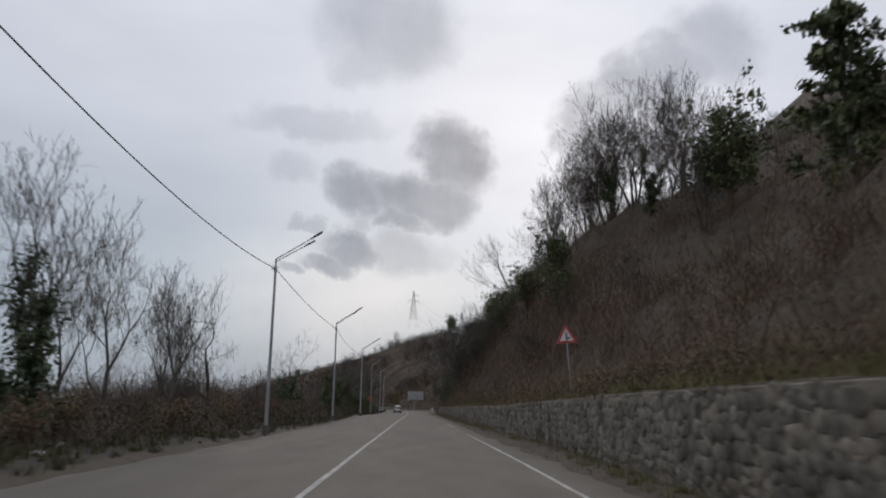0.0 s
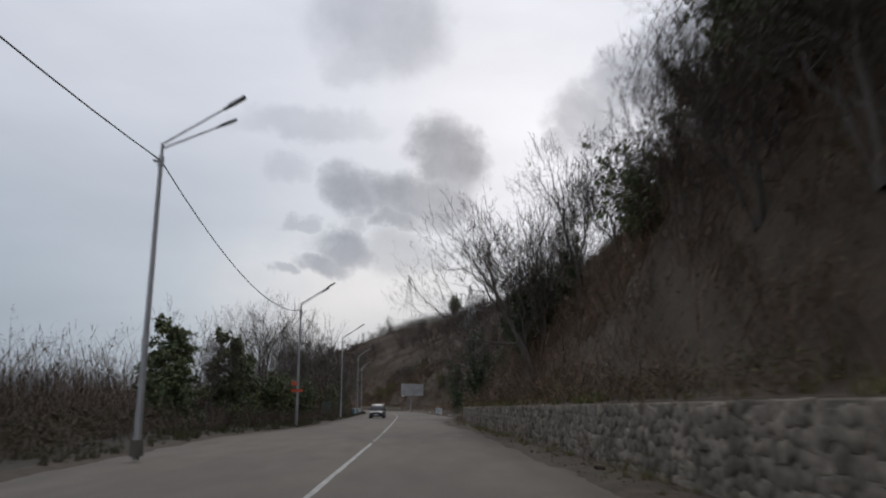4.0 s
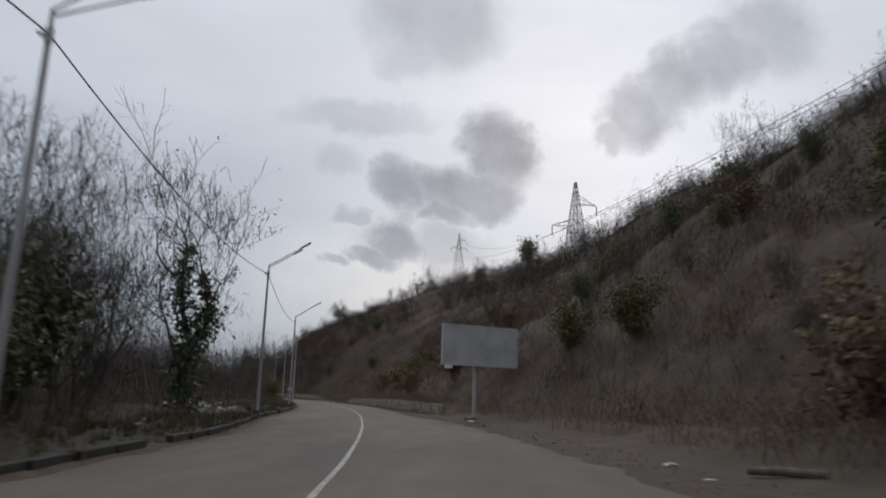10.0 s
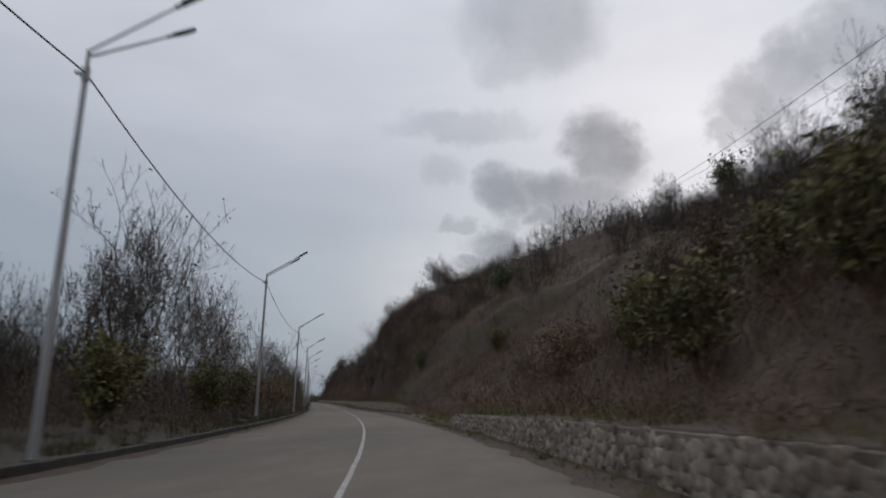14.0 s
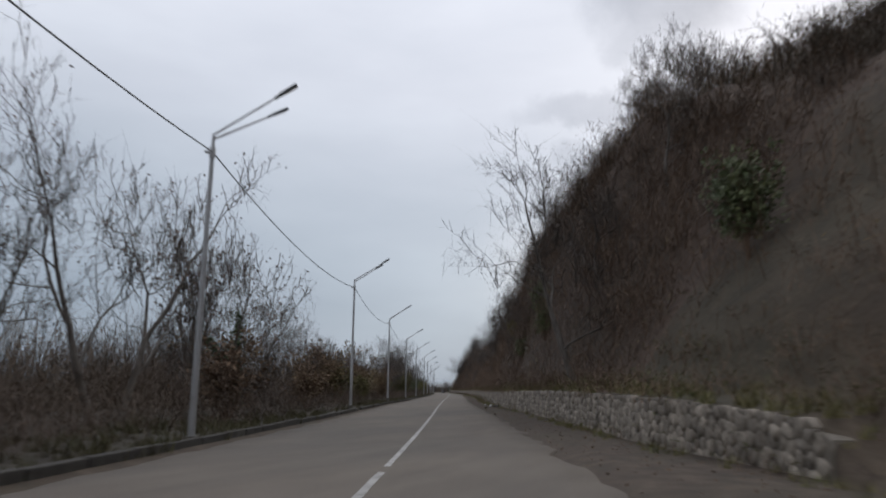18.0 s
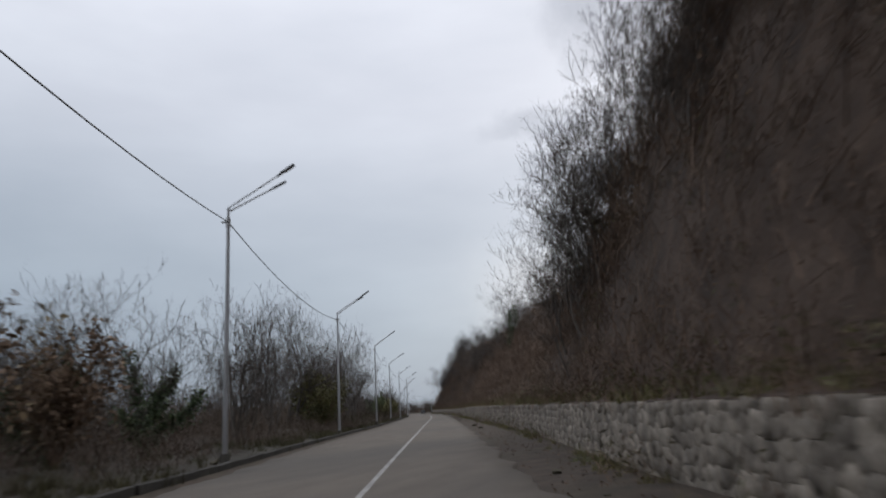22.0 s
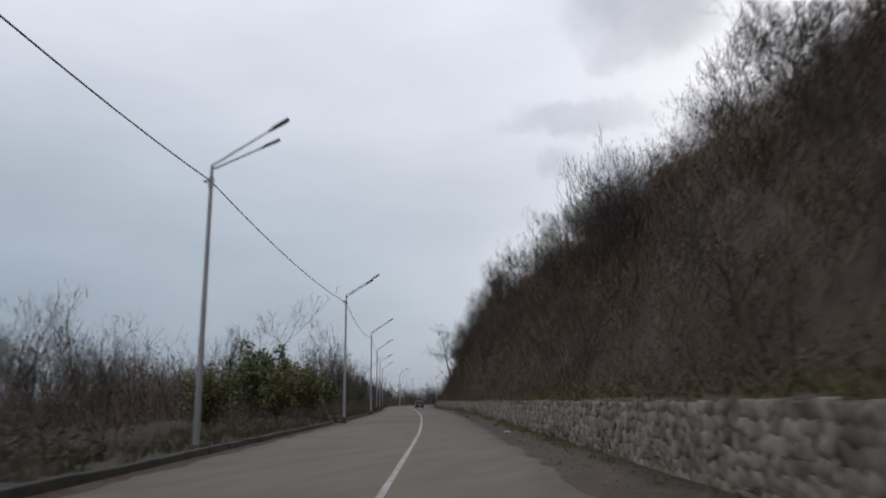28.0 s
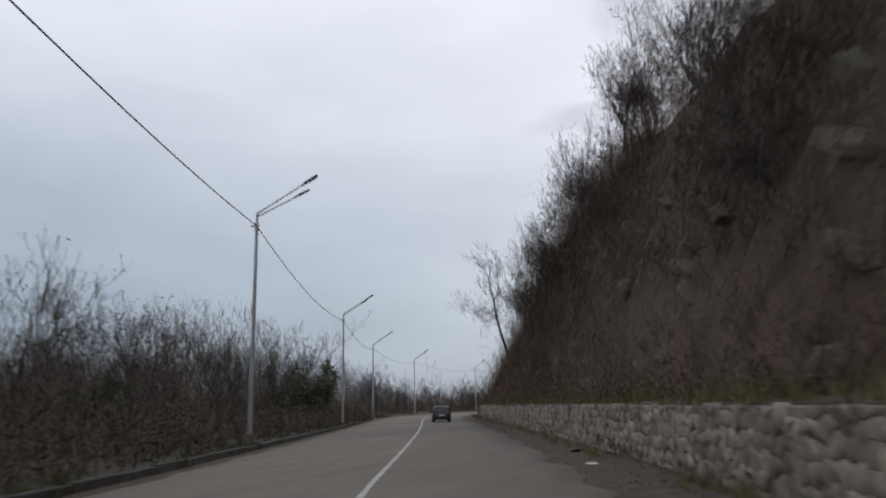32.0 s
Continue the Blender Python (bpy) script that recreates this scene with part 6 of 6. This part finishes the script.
def stone_cells(g, a, b, top):
    """Stones of a rubble face: each the cell of a jittered seed, in metres along and up the wall."""
    dx, dz = 0.37, 0.27
    nx_, nz_ = int((b - a) / dx) + 1, int(top / dz) + 2
    sx = a + (np.arange(nx_)[:, None] + 0.5 * (np.arange(nz_)[None] % 2)) * dx + g.uniform(-0.3, 0.3, (nx_, nz_)) * dx
    sz = (np.arange(nz_)[None] + 0.3) * dz + g.uniform(-0.36, 0.36, (nx_, nz_)) * dz
    for i in range(nx_):
        for j in range(nz_):
            cx, cz = sx[i, j], sz[i, j]
            if g.random() < 0.02:
                continue
            poly = [(cx - 0.6, cz - 0.5), (cx + 0.6, cz - 0.5), (cx + 0.6, cz + 0.5), (cx - 0.6, cz + 0.5)]
            for ii in range(max(0, i - 2), min(nx_, i + 3)):
                for jj in range(max(0, j - 2), min(nz_, j + 3)):
                    if (ii, jj) != (i, j):
                        ex, ez = sx[ii, jj] - cx, (sz[ii, jj] - cz)
                        poly = clip_cell(poly, cx + ex / 2, cz + ez / 2, ex, ez * 1.5)
            yield cx, cz, poly


def stone_solid(g, poly, cx, cz, gap):
    """A stone with a rough face: sides, a worn edge and a slightly humped front; x along, y out of the wall, z up."""
    q = (np.array(poly) - (cx, cz)) * (-1, 1)
    r_ = np.linalg.norm(q, axis=1, keepdims=True) + 1e-6
    q = q * np.maximum(0.3, 1 - gap / r_)
    n_ = len(q)
    out_ = 0.022 + g.uniform(0, 0.022)
    tilt = g.normal(0, 0.02, 2)
    inner = q * (1 - np.minimum(0.25, 0.018 / r_)) + g.normal(0, 0.008, q.shape)
    V_ = [(x, 0.12, z) for x, z in q] + [(x, -0.7 * out_, z) for x, z in q] + [(x, -out_ + x * tilt[0] + z * tilt[1] + g.normal(0, 0.006), z) for x, z in inner]
    V_.append((g.normal(0, 0.03), -out_ + g.normal(0, 0.005), g.normal(0, 0.02)))
    F_ = []
    for i in range(n_):
        j = (i + 1) % n_
        F_ += [(i, j, n_ + j), (i, n_ + j, n_ + i), (n_ + i, n_ + j, 2 * n_ + j), (n_ + i, 2 * n_ + j, 2 * n_ + i), (2 * n_ + i, 2 * n_ + j, 3 * n_)]
    return np.array(V_), np.array(F_)


def stone_wall(name, a, b, near, label, single=M_STONE, joined=M_STONE_FAR):
    """A retaining wall: mortar core, rubble stones fitted on its face and flat stones on top."""
    g = np.random.default_rng(int(a) + 900)
    s_ = np.arange(a, b + 0.1, 1.0)
    u0, h_ = tab(s_, WALL_U), tab(s_, WALL_H)
    prof_u = np.stack([u0 + 0.055, u0 + 0.115, u0 + 0.14, u0 + 0.5, u0 + 0.5], 1)
    prof_z = np.stack([0 * h_ - 0.3, h_ - 0.03, h_, h_, h_ - 0.6], 1)
    V_, F_ = strip(s_, prof_u, prof_z)
    k_ = len(V_)
    caps = [[0, 1, 2], [0, 2, 3, 4], [k_ - 5, k_ - 3, k_ - 4], [k_ - 5, k_ - 1, k_ - 2, k_ - 3]]
    me = bpy.data.meshes.new(name)
    me.from_pydata(V_.tolist(), [], F_.tolist() + caps)
    me.materials.append(M_MORTAR)
    wall = tagged(new(name, me), label, "retaining wall", kind="structure")
    rest_v, rest_f, base, count = [], [], 0, 0
    for mid_, zz, poly in stone_cells(g, a, b, float(h_.max())):
        hh = float(tab(mid_, WALL_H))
        poly = clip_cell(poly, 0, hh + g.uniform(-0.03, 0.05), 0, 1)
        if len(poly) < 3 or zz > hh - 0.02 or not a + 0.1 < mid_ < b - 0.1:
            continue
        V_, F_ = stone_solid(g, poly, mid_, zz, g.uniform(0.002, 0.010))
        q = at(mid_, float(tab(mid_, WALL_U)) + 0.06 * max(zz, 0) / hh + 0.052 + g.normal(0, 0.007))
        m_ = pose(float(q[0]), float(q[1]), zz, 0, 0, course(mid_) - 90)
        if near[0] <= mid_ <= near[1] and count < 300:
            o = new("stone", np_mesh("stone", V_, F_, [single]))
            o.parent = wall
            o.matrix_basis = m_
            count += 1
        else:
            mm = np.array(m_)
            rest_v.append(V_ @ mm[:3, :3].T + mm[:3, 3])
            rest_f.append(F_ + base)
            base += len(V_)
    o = np_part("stonework", np_mesh("stonework", np.concatenate(rest_v), np.concatenate(rest_f), [joined]), wall, "rubble stones bedded in mortar")
    o["kind"] = "stuff"
    return wall


stone_wall("wall_1", -20, 149.5, (8, 40), "rubble stone retaining wall below the slope, stained and mossy", M_OLD, M_OLD_FAR)
stone_wall("wall_2", 276, 353, (284, 320), "low broken rubble stone wall on the bend")
stone_wall("wall_3", 404, 770, (700, 728), "long rubble stone retaining wall with weeds along its top")


def rock(m, seed, label, size, material=M_ROCK):
    """A broken stone with flat facets and slightly worn edges."""
    g = np.random.default_rng(int(seed * 10) + 5)
    bm_ = bmesh.new()
    for p in g.uniform(-1, 1, (15, 3)) * np.array([1, 1, 0.85]):
        bm_.verts.new(p / max(0.75, float(np.linalg.norm(p))))
    bmesh.ops.convex_hull(bm_, input=bm_.verts)
    bmesh.ops.delete(bm_, geom=[v for v in bm_.verts if not v.link_faces], context="VERTS")
    bmesh.ops.bevel(bm_, geom=bm_.edges[:], offset=0.05, segments=1, affect="EDGES")
    bmesh.ops.transform(bm_, matrix=Matrix.Diagonal((*size, 1)), verts=bm_.verts)
    o = tagged(new("rock", bm_mesh("rock", bm_, material)), label, "rock", "rock outcrops on the cut bank")
    o.matrix_basis = m
    return o


rr = np.random.default_rng(44)
# layered outcrops: slabs dipping the same way, half buried in the bank
for a, b, n, lo, hi, big in ((466, 486, 14, 2.2, 7, 0.8), (448, 462, 6, 2, 6, 0.7), (694, 716, 46, 1.4, 7.5, 1.0), (716, 736, 24, 1.4, 7, 1.1), (676, 692, 8, 2.5, 7, 0.8), (520, 545, 4, 2, 5, 0.7)):
    for i in range(n):
        s_, w = float(rr.uniform(a, b)), lo + (hi - lo) * float(rr.random()) ** 1.2
        u_ = float(tab(s_, WALL_U)) + w
        q = at(s_, u_)
        k_ = float(rr.uniform(0.3, 0.8)) * big
        rock(pose(float(q[0]), float(q[1]), float(land(s_, u_)) + 0.12 * k_, 38 + rr.uniform(-12, 12), -20 + rr.uniform(-14, 14), course(s_) + rr.uniform(-18, 18)), i * 3.7 + a, "ochre-grey rock slab jutting from the wooded bank", (k_ * 0.75, k_ * 1.7, k_ * 0.55))

# loose stones and litter on the verges
for i in range(90):
    right = i % 2 == 0
    s_ = float(rr.uniform(2, 740))
    e = float(tab(s_, ROAD_R))
    u_ = e + 0.3 + float(rr.random()) * (float(tab(s_, WALL_U)) - e - 0.6) if right else float(tab(s_, ROAD_L)) - float(rr.uniform(0.5, 3))
    q = at(s_, u_)
    k_ = float(rr.uniform(0.05, 0.2))
    o = rock(pose(float(q[0]), float(q[1]), float(land(s_, u_)) + 0.25 * k_, 0, 0, rr.uniform(0, 360)), i * 1.9, "loose stone lying on the dirt verge", (k_, k_ * 1.2, k_ * 0.8))
    o.name = "loose_stone"
    o["group"] = "loose stones on the verges"
for i in range(34):
    s_, u_ = float(rr.normal(268, 3.2)), float(rr.normal(-12.6, 1.3))
    q = at(s_, u_)
    k_ = float(rr.uniform(0.14, 0.5))
    o = rock(pose(float(q[0]), float(q[1]), float(land(s_, u_)) + 0.2 * k_ + float(rr.random()) ** 3 * 0.3, rr.uniform(-20, 20), rr.uniform(-20, 20), rr.uniform(0, 360)), i * 2.3 + 40, "pale broken rubble dumped beside the verge", (k_, k_ * 1.3, k_ * 0.7), M_RUBBLE)
    o.name = "rubble"
    o["group"] = "rubble pile on the verge"
SCRAPS = [(187, 7.5), (190, 6.4), (182, 10), (180, 12.5), (176, 15), (52, -9.5), (20, -10), (16, -11), (24, -11.2), (150, -8.6), (160, -9), (244, -10), (248, -11), (251, -10.5), (228, 6.6), (231, 6.9), (376, 5), (388, 5.6), (463, 3.6), (470, 3.4), (262, 6.2), (640, 3.2), (707, 3.3)]
for i, (s_, u_) in enumerate(SCRAPS):
    bm_ = bmesh.new()
    bmesh.ops.create_icosphere(bm_, subdivisions=2, radius=0.5)
    for v in bm_.verts:
        v.co = v.co * (1 + 0.7 * noise.noise(v.co * 3 + Vector((i * 5.0, 0, 0))))
    k_ = float(rr.uniform(0.18, 0.42))
    bmesh.ops.transform(bm_, matrix=Matrix.Diagonal((k_ * 1.3, k_, k_ * 0.45, 1)), verts=bm_.verts)
    q = at(s_, u_)
    o = tagged(new("plastic_litter", bm_mesh("plastic_litter", bm_, M_PLASTIC)), "crumpled pale plastic scrap lying on the dirt", "litter", "litter on the verges")
    o.matrix_basis = pose(float(q[0]), float(q[1]), float(land(s_, u_)) + 0.06 * k_, 0, 0, rr.uniform(0, 360))

# green sheet fence beside the seaward verge
a_, b_ = Vector(at(171.5, -10.6)), Vector(at(180.5, -10.4))
d = b_ - a_
fence = thing("sheet_fence", pose(a_.x, a_.y, float(land(176, -10.5)), 0, 0, math.degrees(math.atan2(d.y, d.x))), "dark green corrugated sheet fence among the trees", "fence")
for i in range(4):
    w = d.length / 4
    bm_ = bmesh.new()
    zig = [(i * w + (j + e) * w / 9, (-1) ** j * 0.015) for j in range(9) for e in (0.08, 0.92)]
    prism(bm_, zig + [(x, y + 0.006) for x, y in zig[::-1]], 1.75, Matrix.Translation((0, 0, 0.92)) @ Matrix.Rotation(radians(90), 4, "X"))
    part("sheet", bm_, M_FENCE, fence)
for i in range(5):
    bm_ = bmesh.new()
    box(bm_, 0.07, 0.07, 2.2, (i * d.length / 4, 0.09, 0.8), 0.008)
    part("post", bm_, M_GALV, fence)
# timber and scrap on the verges
for s_, u_, ln, turn in ((228.2, 8.3, 1.5, 60), (392, -8.1, 3.2, 8), (399, -8.5, 4.2, 5), (458, 3.7, 0.8, 40)):
    bm_ = bmesh.new()
    rod(bm_, (0, -ln / 2, 0.1), (0.06, 0, 0.13), 0.1, 0.095, 9)
    rod(bm_, (0.06, 0, 0.13), (0, ln / 2, 0.1), 0.095, 0.08, 9)
    q = at(s_, u_)
    o = tagged(new("log", bm_mesh("log", bm_, M_BARK)), "weathered log lying on the verge", "log")
    o.matrix_basis = pose(float(q[0]), float(q[1]), float(land(s_, u_)) - 0.01, 0, 0, course(s_) + turn)
